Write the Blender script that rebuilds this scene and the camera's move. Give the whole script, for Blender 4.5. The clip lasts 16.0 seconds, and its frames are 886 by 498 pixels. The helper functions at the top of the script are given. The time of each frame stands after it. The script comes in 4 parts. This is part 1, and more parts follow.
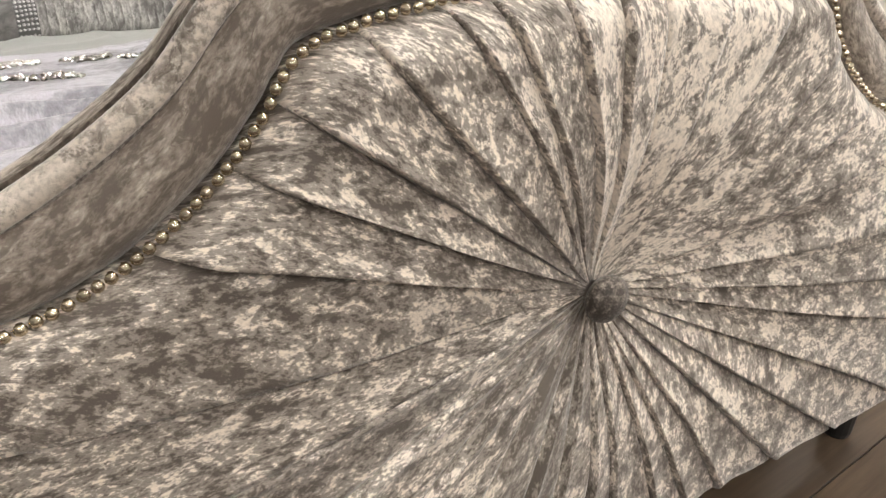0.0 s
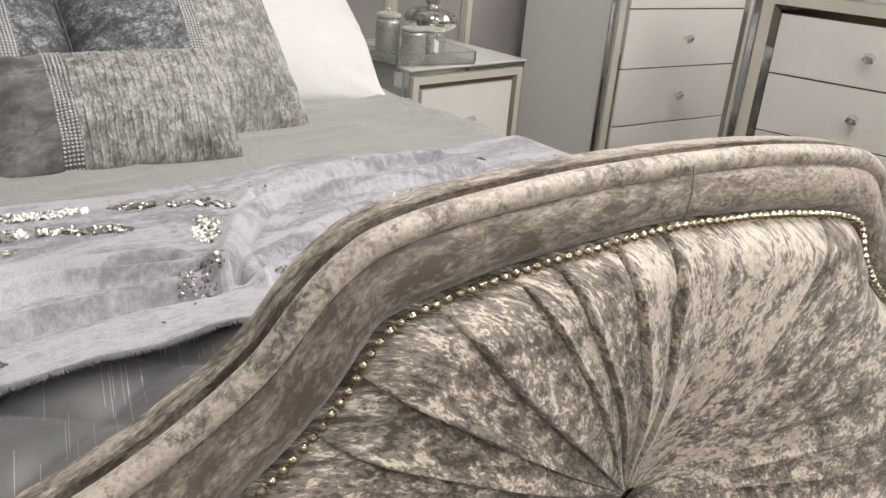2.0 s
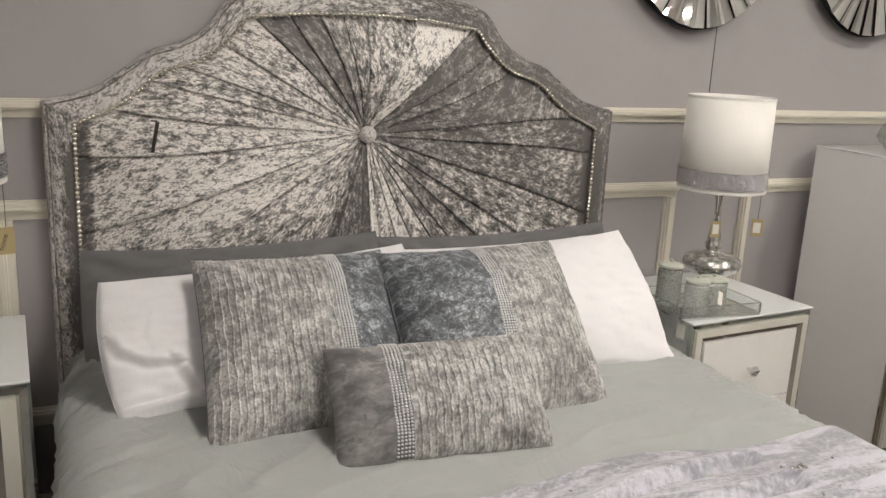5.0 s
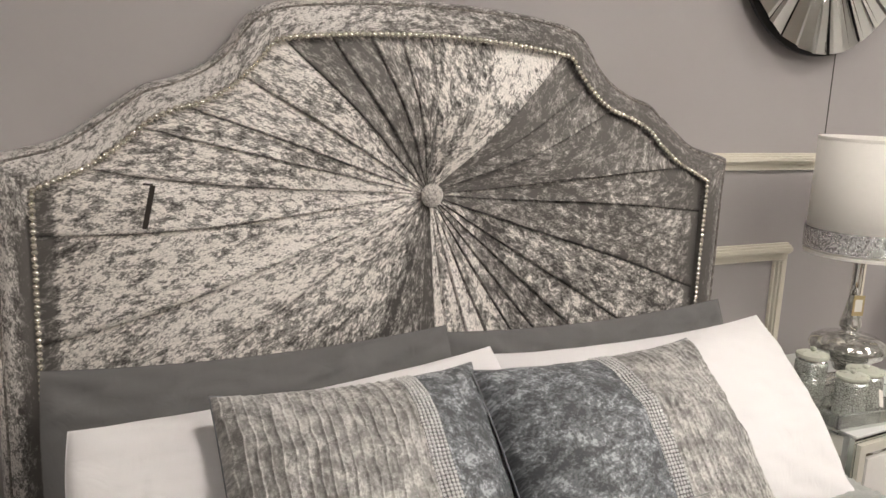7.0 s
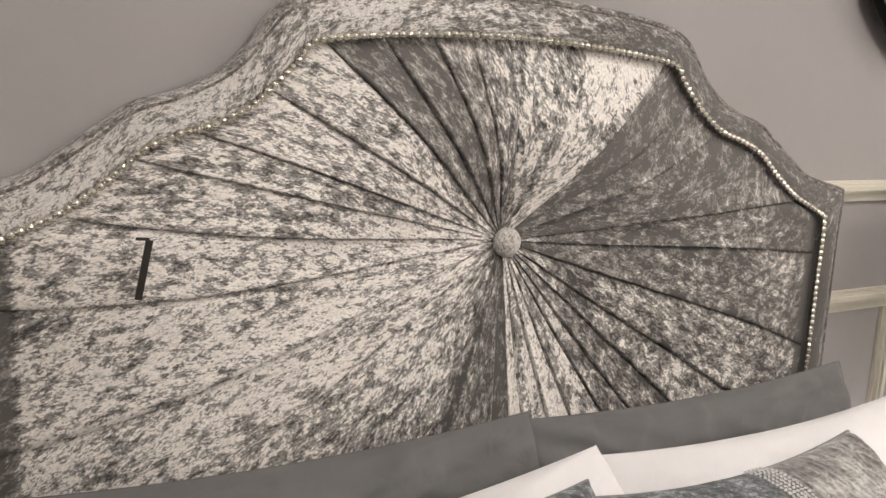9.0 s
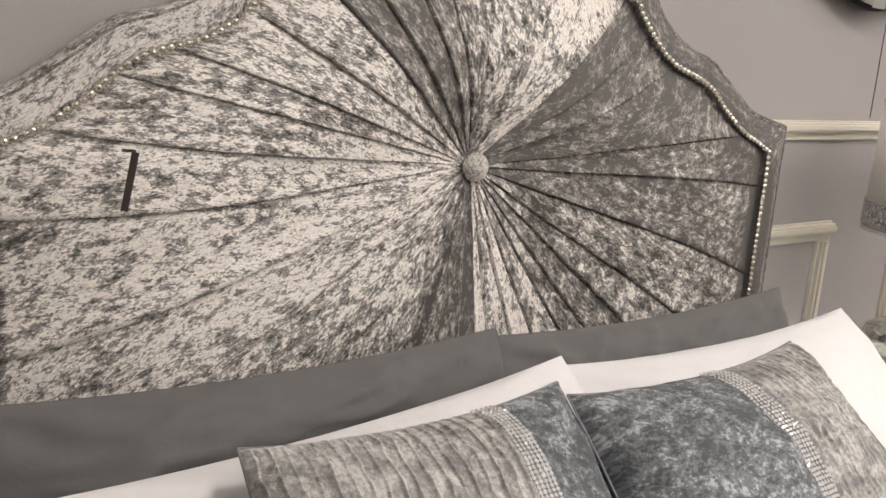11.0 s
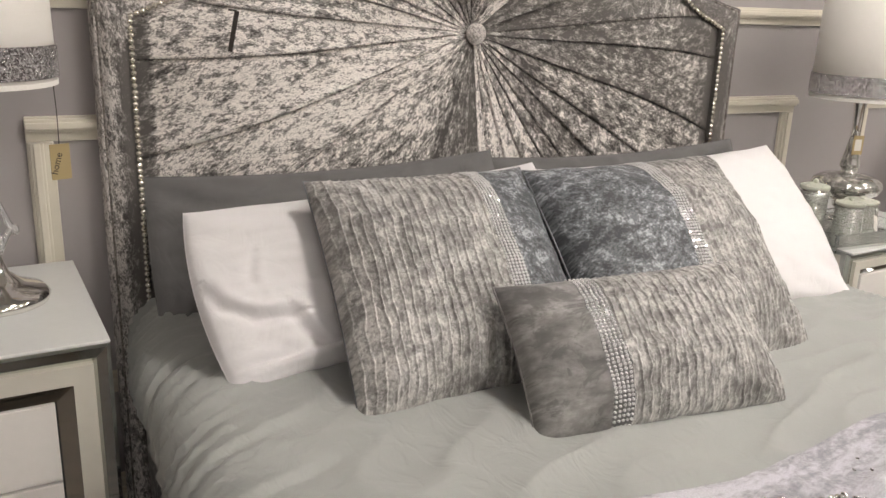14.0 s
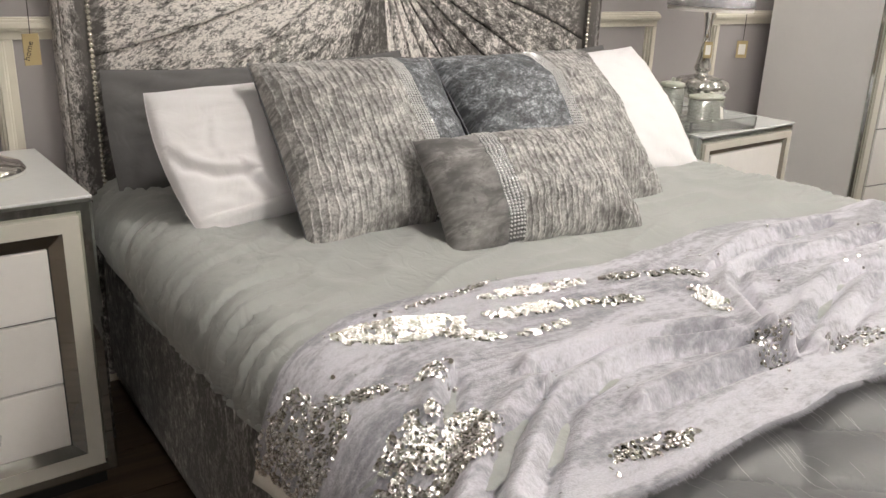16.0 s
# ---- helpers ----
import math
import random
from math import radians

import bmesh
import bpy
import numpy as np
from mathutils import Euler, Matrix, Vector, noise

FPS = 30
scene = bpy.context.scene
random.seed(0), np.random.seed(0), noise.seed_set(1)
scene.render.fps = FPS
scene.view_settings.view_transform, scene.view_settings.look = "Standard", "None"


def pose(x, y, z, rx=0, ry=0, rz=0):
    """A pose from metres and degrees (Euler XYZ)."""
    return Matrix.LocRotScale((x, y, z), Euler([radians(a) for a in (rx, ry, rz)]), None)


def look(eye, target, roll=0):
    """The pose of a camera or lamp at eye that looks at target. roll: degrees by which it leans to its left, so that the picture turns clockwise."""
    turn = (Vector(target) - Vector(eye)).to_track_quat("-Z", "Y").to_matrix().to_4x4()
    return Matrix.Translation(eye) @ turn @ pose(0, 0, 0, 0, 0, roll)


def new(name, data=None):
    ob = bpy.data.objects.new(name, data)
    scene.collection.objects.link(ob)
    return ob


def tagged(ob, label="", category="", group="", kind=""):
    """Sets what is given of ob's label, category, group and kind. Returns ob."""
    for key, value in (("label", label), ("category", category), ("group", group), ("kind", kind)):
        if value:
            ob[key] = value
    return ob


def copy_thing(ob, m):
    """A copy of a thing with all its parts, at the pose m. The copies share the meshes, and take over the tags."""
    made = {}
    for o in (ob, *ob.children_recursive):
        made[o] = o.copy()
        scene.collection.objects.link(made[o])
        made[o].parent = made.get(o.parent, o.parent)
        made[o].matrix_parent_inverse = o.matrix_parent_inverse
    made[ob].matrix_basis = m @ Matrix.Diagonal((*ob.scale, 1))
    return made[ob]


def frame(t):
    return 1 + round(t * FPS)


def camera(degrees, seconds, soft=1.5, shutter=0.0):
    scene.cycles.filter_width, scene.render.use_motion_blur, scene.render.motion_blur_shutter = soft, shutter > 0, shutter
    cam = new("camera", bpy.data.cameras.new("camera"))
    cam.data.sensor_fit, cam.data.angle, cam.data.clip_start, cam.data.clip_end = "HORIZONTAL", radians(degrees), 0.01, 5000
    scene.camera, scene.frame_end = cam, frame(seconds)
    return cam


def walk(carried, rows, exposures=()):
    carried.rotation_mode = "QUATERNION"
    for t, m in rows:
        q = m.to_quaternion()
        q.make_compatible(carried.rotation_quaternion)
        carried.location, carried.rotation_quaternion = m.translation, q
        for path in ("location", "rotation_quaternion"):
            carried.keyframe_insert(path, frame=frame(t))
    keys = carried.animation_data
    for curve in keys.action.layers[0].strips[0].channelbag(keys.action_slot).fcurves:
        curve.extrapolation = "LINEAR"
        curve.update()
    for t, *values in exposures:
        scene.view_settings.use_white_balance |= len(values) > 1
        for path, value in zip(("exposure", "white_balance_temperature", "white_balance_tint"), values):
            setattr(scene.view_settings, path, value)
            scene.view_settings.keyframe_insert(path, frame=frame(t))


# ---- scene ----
cam = camera(55.3, 16.0)
EXPOSURES = [(0.0, -0.54, 6550, 10), (1.0, -0.78, 6550, 10), (1.5, -0.88, 6480, 10), (2.0, -0.86, 6400, 10), (3.0, -0.92, 6250, 10), (4.5, -0.94, 6300, 9), (5.2, -0.89, 6650, 10), (8.0, -0.75, 6700, 11), (11.0, -0.68, 6650, 12), (14.5, -0.71, 6700, 12), (16.0, -0.64, 6600, 10)]
PATH = [
    (0, (-0.595, -2.503, 0.945), (0.55, -1.132, 0.046), 2.2),
    (0.5, (-0.588, -2.493, 0.963), (0.6, -1.147, 0.081), 2.9),
    (1, (-0.599, -2.473, 1.02), (0.618, -1.137, 0.163), 4.1),
    (1.5, (-0.611, -2.452, 1.067), (0.602, -1.091, 0.244), 4.8),
    (2, (-0.633, -2.435, 1.106), (0.56, -1.032, 0.326), 4.9),
    (2.5, (-0.663, -2.424, 1.152), (0.481, -0.955, 0.422), 4.2),
    (3, (-0.702, -2.422, 1.195), (0.329, -0.856, 0.5), 2.8),
    (3.5, (-0.738, -2.421, 1.24), (0.168, -0.765, 0.577), 2.0),
    (4, (-0.761, -2.41, 1.297), (0.1, -0.707, 0.7), 2.4),
    (4.5, (-0.775, -2.366, 1.334), (0.067, -0.63, 0.807), 2.8),
    (5, (-0.789, -2.267, 1.372), (0.028, -0.504, 0.898), 2.8),
    (5.2, (-0.786, -2.224, 1.377), (0.022, -0.452, 0.921), 2.7),
    (7.3, (-0.776, -1.518, 1.338), (0.126, 0.225, 0.957), 2.4),
    (7.5, (-0.776, -1.478, 1.326), (0.108, 0.277, 0.954), 2.3),
    (8, (-0.74, -1.34, 1.349), (0.12, 0.425, 0.967), 2.2),
    (8.2, (-0.715, -1.29, 1.35), (0.144, 0.478, 0.976), 2.2),
    (10.3, (-0.803, -1.109, 1.347), (0.299, 0.51, 0.943), 3.5),
    (10.5, (-0.809, -1.124, 1.335), (0.291, 0.493, 0.916), 3.6),
    (11, (-0.812, -1.188, 1.299), (0.251, 0.444, 0.843), 3.6),
    (11.5, (-0.804, -1.253, 1.287), (0.19, 0.41, 0.793), 3.6),
    (12, (-0.843, -1.323, 1.276), (0.125, 0.353, 0.776), 2.7),
    (12.5, (-0.934, -1.469, 1.282), (0.055, 0.199, 0.789), 1.1),
    (13, (-0.956, -1.552, 1.288), (0.024, 0.114, 0.772), 1.1),
    (13.5, (-0.966, -1.674, 1.257), (-0.039, 0.015, 0.719), 2.0),
    (14, (-0.983, -1.775, 1.193), (-0.093, -0.079, 0.619), 2.1),
    (14.5, (-1.037, -1.813, 1.147), (-0.085, -0.154, 0.561), 2.2),
    (15, (-1.127, -1.875, 1.129), (-0.067, -0.286, 0.534), 2.0),
    (15.5, (-1.183, -1.946, 1.111), (-0.089, -0.398, 0.475), 1.7),
    (16, (-1.204, -2.073, 1.1), (-0.121, -0.525, 0.444), 2.1),
]
walk(cam, [(t, look(eye, target, roll)) for t, eye, target, roll in PATH], EXPOSURES)

# ---- world and light ----
world = bpy.data.worlds.new("world")
scene.world = world
world.use_nodes = True
world.node_tree.nodes["Background"].inputs[0].default_value = (0.9, 0.95, 1.0, 1)
world.node_tree.nodes["Background"].inputs[1].default_value = 0.15
PANEL_GLOW = 130.0


# ---- materials ----
def material(name, colour=(0.5, 0.5, 0.5), rough=0.5, metal=0.0, **more):
    m = bpy.data.materials.new(name)
    m.use_nodes = True
    b = m.node_tree.nodes["Principled BSDF"]
    b.inputs["Base Color"].default_value = (*colour, 1)
    b.inputs["Roughness"].default_value = rough
    b.inputs["Metallic"].default_value = metal
    for key, value in more.items():
        b.inputs[key.replace("_", " ")].default_value = value
    return m


def node(m, kind, **values):
    n = m.node_tree.nodes.new(kind)
    if "operation" in values:
        n.operation = values["operation"]
    if "use_clamp" in values:
        n.use_clamp = values["use_clamp"]
    if "interpolation_type" in values:
        n.interpolation_type = values["interpolation_type"]
    if "data_type" in values:
        n.data_type = values["data_type"]
    if "attribute_name" in values:
        n.attribute_name = values["attribute_name"]
    if "feature" in values:
        n.feature = values["feature"]
    return n


def wire(m, a, b):
    m.node_tree.links.new(a, b)


def coords(m, scale, source="Object", spin=0.0):
    """Texture coordinates stretched by scale."""
    if source == "UV":
        out = node(m, "ShaderNodeUVMap").outputs[0]
    else:
        out = node(m, "ShaderNodeTexCoord").outputs[source]
    mp = node(m, "ShaderNodeMapping")
    mp.inputs["Scale"].default_value = scale
    mp.inputs["Rotation"].default_value = (0, 0, spin)
    wire(m, out, mp.inputs[0])
    return mp.outputs[0]


def noise_of(m, vec, scale=1.0, detail=3.0, rough=0.55, warp=0.0):
    n = node(m, "ShaderNodeTexNoise")
    n.inputs["Scale"].default_value = scale
    n.inputs["Detail"].default_value = detail
    n.inputs["Roughness"].default_value = rough
    n.inputs["Distortion"].default_value = warp
    wire(m, vec, n.inputs["Vector"])
    return n.outputs[0]


def maths(m, op, a, b=None, clamp=False):
    n = node(m, "ShaderNodeMath", operation=op, use_clamp=clamp)
    for i, v in enumerate((a, b)):
        if v is None:
            continue
        if isinstance(v, (int, float)):
            n.inputs[i].default_value = v
        else:
            wire(m, v, n.inputs[i])
    return n.outputs[0]


def between(m, value, lo, hi, to_lo=0.0, to_hi=1.0):
    n = node(m, "ShaderNodeMapRange", interpolation_type="SMOOTHSTEP")
    for i, v in enumerate((value, lo, hi, to_lo, to_hi)):
        if isinstance(v, (int, float)):
            n.inputs[i].default_value = v
        else:
            wire(m, v, n.inputs[i])
    return n.outputs[0]


def mix_colour(m, fac, a, b):
    n = node(m, "ShaderNodeMix", data_type="RGBA")
    wire(m, fac, n.inputs[0])
    for i, v in ((6, a), (7, b)):
        if isinstance(v, tuple):
            n.inputs[i].default_value = (*v, 1)
        else:
            wire(m, v, n.inputs[i])
    return n.outputs[2]


def bump(m, height, strength=0.3, distance=0.002):
    n = node(m, "ShaderNodeBump")
    n.inputs["Strength"].default_value = strength
    n.inputs["Distance"].default_value = distance
    wire(m, height, n.inputs["Height"])
    wire(m, n.outputs[0], m.node_tree.nodes["Principled BSDF"].inputs["Normal"])


def base(m, socket, name="Base Color"):
    wire(m, socket, m.node_tree.nodes["Principled BSDF"].inputs[name])


def crushed_velvet(name, dark, light, along=34, across=62, soft=0.045, sheen=0.25, source="UV", upright=0.0, spin=0.0, grit=1.0):
    """Crushed pile: pale flattened pile, half-raised grey pile and ragged dark flecks; the mesh's nap value darkens it,
    with the boards' sheen put into the colour.
    """
    m = material(name, light, 0.5, Sheen_Weight=sheen, Sheen_Roughness=0.4)

    def layer(k, detail, rough, warp, turn=0.0):
        return noise_of(m, coords(m, (along * k, across * k, along * k), source, spin + turn), 1.0, detail, rough, warp)

    big, fine, wide = layer(1.0, 7.0, 0.66, 0.5), layer(2.7, 5.0, 0.66, 0.3, 0.5), layer(0.19, 2.0, 0.5, 0.0)
    tiny, torn = layer(6.5, 3.0, 0.65, 0.2, 0.2), layer(1.6, 4.0, 0.7, 1.2, -0.35)
    pile = maths(m, "ADD", maths(m, "MULTIPLY", big, 1 - 0.44 * grit), maths(m, "MULTIPLY", fine, 0.44 * grit))
    pile = maths(m, "ADD", pile, maths(m, "MULTIPLY", maths(m, "SUBTRACT", wide, 0.5), 0.22))
    pile = maths(m, "ADD", pile, maths(m, "MULTIPLY", maths(m, "SUBTRACT", tiny, 0.5), 0.34 * grit))
    nap_tone = node(m, "ShaderNodeAttribute", attribute_name="nap_tone").outputs["Fac"]
    level = maths(m, "ADD", maths(m, "MULTIPLY", nap_tone, 0.185), 0.450 + upright)
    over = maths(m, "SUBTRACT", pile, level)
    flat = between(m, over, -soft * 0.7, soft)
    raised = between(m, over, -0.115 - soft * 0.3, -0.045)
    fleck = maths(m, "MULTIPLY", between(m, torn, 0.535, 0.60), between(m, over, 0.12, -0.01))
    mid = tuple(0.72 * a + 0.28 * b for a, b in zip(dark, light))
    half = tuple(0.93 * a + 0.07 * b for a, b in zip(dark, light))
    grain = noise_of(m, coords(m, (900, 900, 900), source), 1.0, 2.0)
    low = mix_colour(m, between(m, nap_tone, 0.45, 0.9), dark, half)
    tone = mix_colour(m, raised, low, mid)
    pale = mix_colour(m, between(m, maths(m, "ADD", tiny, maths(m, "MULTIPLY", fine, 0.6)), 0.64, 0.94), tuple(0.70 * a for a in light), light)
    pale = mix_colour(m, maths(m, "MULTIPLY", between(m, nap_tone, 0.45, 0.9), 0.30), pale, mid)
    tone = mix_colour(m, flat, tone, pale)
    tone = mix_colour(m, maths(m, "MULTIPLY", fleck, 0.75), tone, low)
    tone = mix_colour(m, maths(m, "MULTIPLY", grain, 0.16), tone, mid)
    base(m, tone)
    base(m, between(m, flat, 0.0, 1.0, 0.62, 0.40), "Roughness")
    bump(m, maths(m, "ADD", maths(m, "MULTIPLY", pile, 1.3), maths(m, "MULTIPLY", grain, 0.08)), 0.38, 0.0035)
    return m


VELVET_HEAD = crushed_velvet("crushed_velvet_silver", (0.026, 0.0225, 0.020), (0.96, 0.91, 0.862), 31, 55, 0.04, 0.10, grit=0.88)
# Same velvet as the headboard; the warm light there is put into its colour.
VELVET_FOOT = crushed_velvet("crushed_velvet_warm_lit", (0.085, 0.068, 0.055), (0.96, 0.87, 0.765), 28, 46, 0.035, 0.5, upright=0.012, spin=0.5, grit=0.8)
VELVET_EDGE = crushed_velvet("crushed_velvet_border", (0.055, 0.049, 0.045), (0.80, 0.76, 0.73), 36, 50, 0.04, 0.12)
VELVET_EDGE_F = crushed_velvet("crushed_velvet_foot_border", (0.10, 0.078, 0.062), (0.62, 0.55, 0.47), 22, 36, 0.11, 0.5, upright=0.02, grit=0.8)
VELVET_ROLL = crushed_velvet("crushed_velvet_roll", (0.10, 0.080, 0.064), (0.70, 0.63, 0.55), 34, 34, 0.10, 0.5, source="Object", upright=-0.03, grit=0.8)
# Side rails' copy of the bed velvet, darkened to stand for shade there.
VELVET_RAIL_SHADED = crushed_velvet("crushed_velvet_shaded_rail", (0.040, 0.037, 0.036), (0.72, 0.69, 0.665), 26, 42, upright=0.035)
VELVET_TEAL = crushed_velvet("crushed_velvet_slate", (0.050, 0.055, 0.060), (0.44, 0.465, 0.50), 30, 34, 0.05, 0.1, upright=0.004, spin=0.8, grit=0.95)
VELVET_BUTTON = crushed_velvet("crushed_velvet_button", (0.10, 0.094, 0.088), (0.74, 0.70, 0.66), 120, 120, 0.06, source="Object", upright=0.02)
VELVET_BUTTON_DARK = crushed_velvet("crushed_velvet_dark_button", (0.035, 0.028, 0.023), (0.50, 0.44, 0.38), 110, 110, 0.07, source="Object", upright=0.16)

NICKEL = material("polished_nickel_stud", (0.84, 0.80, 0.71), 0.24, 0.95)
BRASS = material("antique_brass_stud", (0.60, 0.53, 0.40), 0.16, 1.0)
CHROME = material("chrome", (0.82, 0.80, 0.77), 0.08, 1.0)
# One mirror in two tints: bright and dim reflections are put into colour.
MIRROR_BRIGHT = material("bright_mirror", (0.95, 0.95, 0.92), 0.03, 1.0)
MIRROR_DIM = material("dim_mirror", (0.66, 0.68, 0.65), 0.03, 1.0)
v = noise_of(MIRROR_DIM, coords(MIRROR_DIM, (6, 6, 6)), 1.0, 3.0)
base(MIRROR_DIM, between(MIRROR_DIM, v, 0.3, 0.75, 0.02, 0.09), "Roughness")
SEQUIN = material("silver_sequin", (0.80, 0.77, 0.68), 0.19, 0.95)
v = node(SEQUIN, "ShaderNodeNewGeometry").outputs["Random Per Island"]
base(SEQUIN, mix_colour(SEQUIN, v, (0.43, 0.405, 0.35), (0.98, 0.98, 0.98)))
GEM = material("clear_rhinestone", (0.97, 0.97, 0.97), 0.12, 0.4)
SMOKE_GLASS = material("mercury_glass", (0.78, 0.78, 0.75), 0.08, 0.85)
v = noise_of(SMOKE_GLASS, coords(SMOKE_GLASS, (40, 40, 40)), 1.0, 4.0, 0.7)
base(SMOKE_GLASS, mix_colour(SMOKE_GLASS, between(SMOKE_GLASS, v, 0.35, 0.7), (0.46, 0.455, 0.43), (0.93, 0.93, 0.90)))
CRACKLE = material("crackled_silver_glass", (0.7, 0.72, 0.68), 0.18, 0.6)
n = node(CRACKLE, "ShaderNodeTexVoronoi", feature="DISTANCE_TO_EDGE")
n.inputs["Scale"].default_value = 150
wire(CRACKLE, coords(CRACKLE, (1, 1, 1)), n.inputs["Vector"])
v = between(CRACKLE, n.outputs["Distance"], 0.02, 0.14)
base(CRACKLE, mix_colour(CRACKLE, v, (0.34, 0.35, 0.31), (0.80, 0.82, 0.78)))
bump(CRACKLE, v, 0.8, 0.003)
GLITTER = material("crushed_crystal_band", (0.7, 0.68, 0.68), 0.2, 0.8)
n = node(GLITTER, "ShaderNodeTexVoronoi")
n.inputs["Scale"].default_value = 400
wire(GLITTER, coords(GLITTER, (1, 1, 1)), n.inputs["Vector"])
v = node(GLITTER, "ShaderNodeSeparateColor")
wire(GLITTER, n.outputs["Color"], v.inputs[0])
base(GLITTER, mix_colour(GLITTER, between(GLITTER, v.outputs[0], 0.3, 0.75), (0.22, 0.205, 0.21), (1.0, 0.98, 1.0)))
bump(GLITTER, n.outputs["Distance"], 0.9, 0.004)


def cloth(name, colour, vary=0.06, rough=0.85, weave=1400, strength=0.12, sheen=0.1, creased=0.12):
    m = material(name, colour, rough, Sheen_Weight=sheen)
    w = noise_of(m, coords(m, (weave, weave, weave)), 1.0, 2.0)
    b = noise_of(m, coords(m, (7, 7, 7)), 1.0, 3.0)
    s = maths(m, "ADD", maths(m, "MULTIPLY", w, 0.5), maths(m, "MULTIPLY", b, 0.5))
    lo = tuple(c * (1 - vary) for c in colour)
    hi = tuple(min(1, c * (1 + vary)) for c in colour)
    base(m, mix_colour(m, between(m, s, 0.3, 0.7), lo, hi))
    soft = noise_of(m, coords(m, (16, 9, 13)), 1.0, 3.0, 0.5, 1.2)
    crease = between(m, maths(m, "ABSOLUTE", maths(m, "SUBTRACT", soft, 0.5)), 0.0, 0.12)
    bump(m, maths(m, "ADD", maths(m, "MULTIPLY", w, 0.06), maths(m, "ADD", b, maths(m, "MULTIPLY", crease, creased))), strength * 3, 0.006)
    return m


WHITE_COTTON = cloth("white_cotton", (0.79, 0.775, 0.785), 0.02)
GREY_COTTON = cloth("dark_grey_cotton", (0.135, 0.133, 0.132), 0.05)
DUVET_COTTON = cloth("sage_grey_cotton", (0.363, 0.375, 0.360), 0.04, 0.7, 1200, 0.10, 0.2, 0.3)
CREAM_FLEECE = cloth("cream_backing", (0.72, 0.69, 0.61), 0.06, 0.95, 500, 0.4, 0.4)
SHADE_LINEN = cloth("ivory_lampshade", (0.87, 0.845, 0.80), 0.02, 0.8, 900, 0.1)

# quilted satin with fine silver stitches
COVERLET = material("charcoal_satin", (0.13, 0.13, 0.135), 0.40, Sheen_Weight=0.3)
big = noise_of(COVERLET, coords(COVERLET, (9, 9, 9)), 1.0, 3.0)
base(COVERLET, mix_colour(COVERLET, big, (0.10, 0.10, 0.103), (0.20, 0.20, 0.205)))
bump(COVERLET, noise_of(COVERLET, coords(COVERLET, (30, 30, 30)), 1.0, 3.0), 0.3, 0.004)

THREAD = material("silver_thread", (0.42, 0.42, 0.41), 0.4, 0.4)

# long-pile throw, brushed in streaks; the wide stripes also paint in the shade of folds
PLUSH = material("lilac_grey_plush", (0.5, 0.48, 0.53), 0.75, Sheen_Weight=0.55, Sheen_Roughness=0.35)
fold_streak = noise_of(PLUSH, coords(PLUSH, (2.6, 14, 1), "UV", 0.18), 1.0, 4.0, 0.6, 0.8)
s2 = noise_of(PLUSH, coords(PLUSH, (34, 60, 1), "UV", 0.2), 1.0, 4.0, 0.65, 0.4)
s3 = noise_of(PLUSH, coords(PLUSH, (330, 400, 1), "UV"), 1.0, 2.0)
s4 = noise_of(PLUSH, coords(PLUSH, (95, 120, 1), "UV"), 1.0, 3.0, 0.6)
f = maths(PLUSH, "ADD", maths(PLUSH, "MULTIPLY", fold_streak, 0.56), maths(PLUSH, "ADD", maths(PLUSH, "MULTIPLY", s2, 0.24), maths(PLUSH, "MULTIPLY", s4, 0.20)))
tone = mix_colour(PLUSH, between(PLUSH, f, 0.41, 0.565), (0.25, 0.25, 0.28), (0.60, 0.592, 0.645))
base(PLUSH, mix_colour(PLUSH, maths(PLUSH, "MULTIPLY", between(PLUSH, s3, 0.35, 0.65), 0.35), tone, (0.37, 0.36, 0.39)))
bump(PLUSH, maths(PLUSH, "ADD", s3, maths(PLUSH, "ADD", s4, maths(PLUSH, "MULTIPLY", s2, 0.5))), 0.55, 0.0025)

# ruched pile of the cushions, its folds are in the mesh
CRINKLE = crushed_velvet("ruched_silver_velvet", (0.150, 0.144, 0.138), (0.615, 0.60, 0.58), 34, 26, 0.10, 0.4, upright=-0.015, grit=0.75)


def paint(name, colour, rough=0.35, vary=0.03):
    m = material(name, colour, rough)
    b = noise_of(m, coords(m, (3, 3, 3)), 1.0, 4.0, 0.6)
    g = noise_of(m, coords(m, (60, 60, 60)), 1.0, 3.0)
    s = maths(m, "ADD", maths(m, "MULTIPLY", b, 0.7), maths(m, "MULTIPLY", g, 0.3))
    base(m, mix_colour(m, between(m, s, 0.3, 0.7), tuple(c * (1 - vary) for c in colour), tuple(min(1, c * (1 + vary)) for c in colour)))
    base(m, between(m, g, 0.3, 0.7, rough * 0.85, rough * 1.15), "Roughness")
    bump(m, g, 0.012, 0.001)
    return m


WALL_PAINT = paint("lilac_grey_wall_paint", (0.385, 0.362, 0.36), 0.6)
TRIM_PAINT = paint("ivory_trim_paint", (0.72, 0.68, 0.58), 0.35)
CEIL_PAINT = paint("white_ceiling_paint", (0.76, 0.76, 0.75), 0.8)
CABINET_GREY = paint("pale_grey_lacquer", (0.56, 0.57, 0.56), 0.3)
# Whitish chest sides, painted brighter to stand for the light on them.
CHEST_SIDE_LIT = paint("lit_white_lacquer", (0.86, 0.85, 0.845), 0.35, 0.015)
CABINET_WHITE = paint("white_lacquer", (0.80, 0.775, 0.745), 0.12)
WHITE_GLASS = paint("white_glass_top", (0.76, 0.775, 0.765), 0.06)
BLACK = material("black_edge", (0.012, 0.012, 0.012), 0.4)
DARK_STRAP = paint("dark_brown_leather", (0.030, 0.024, 0.020), 0.5)
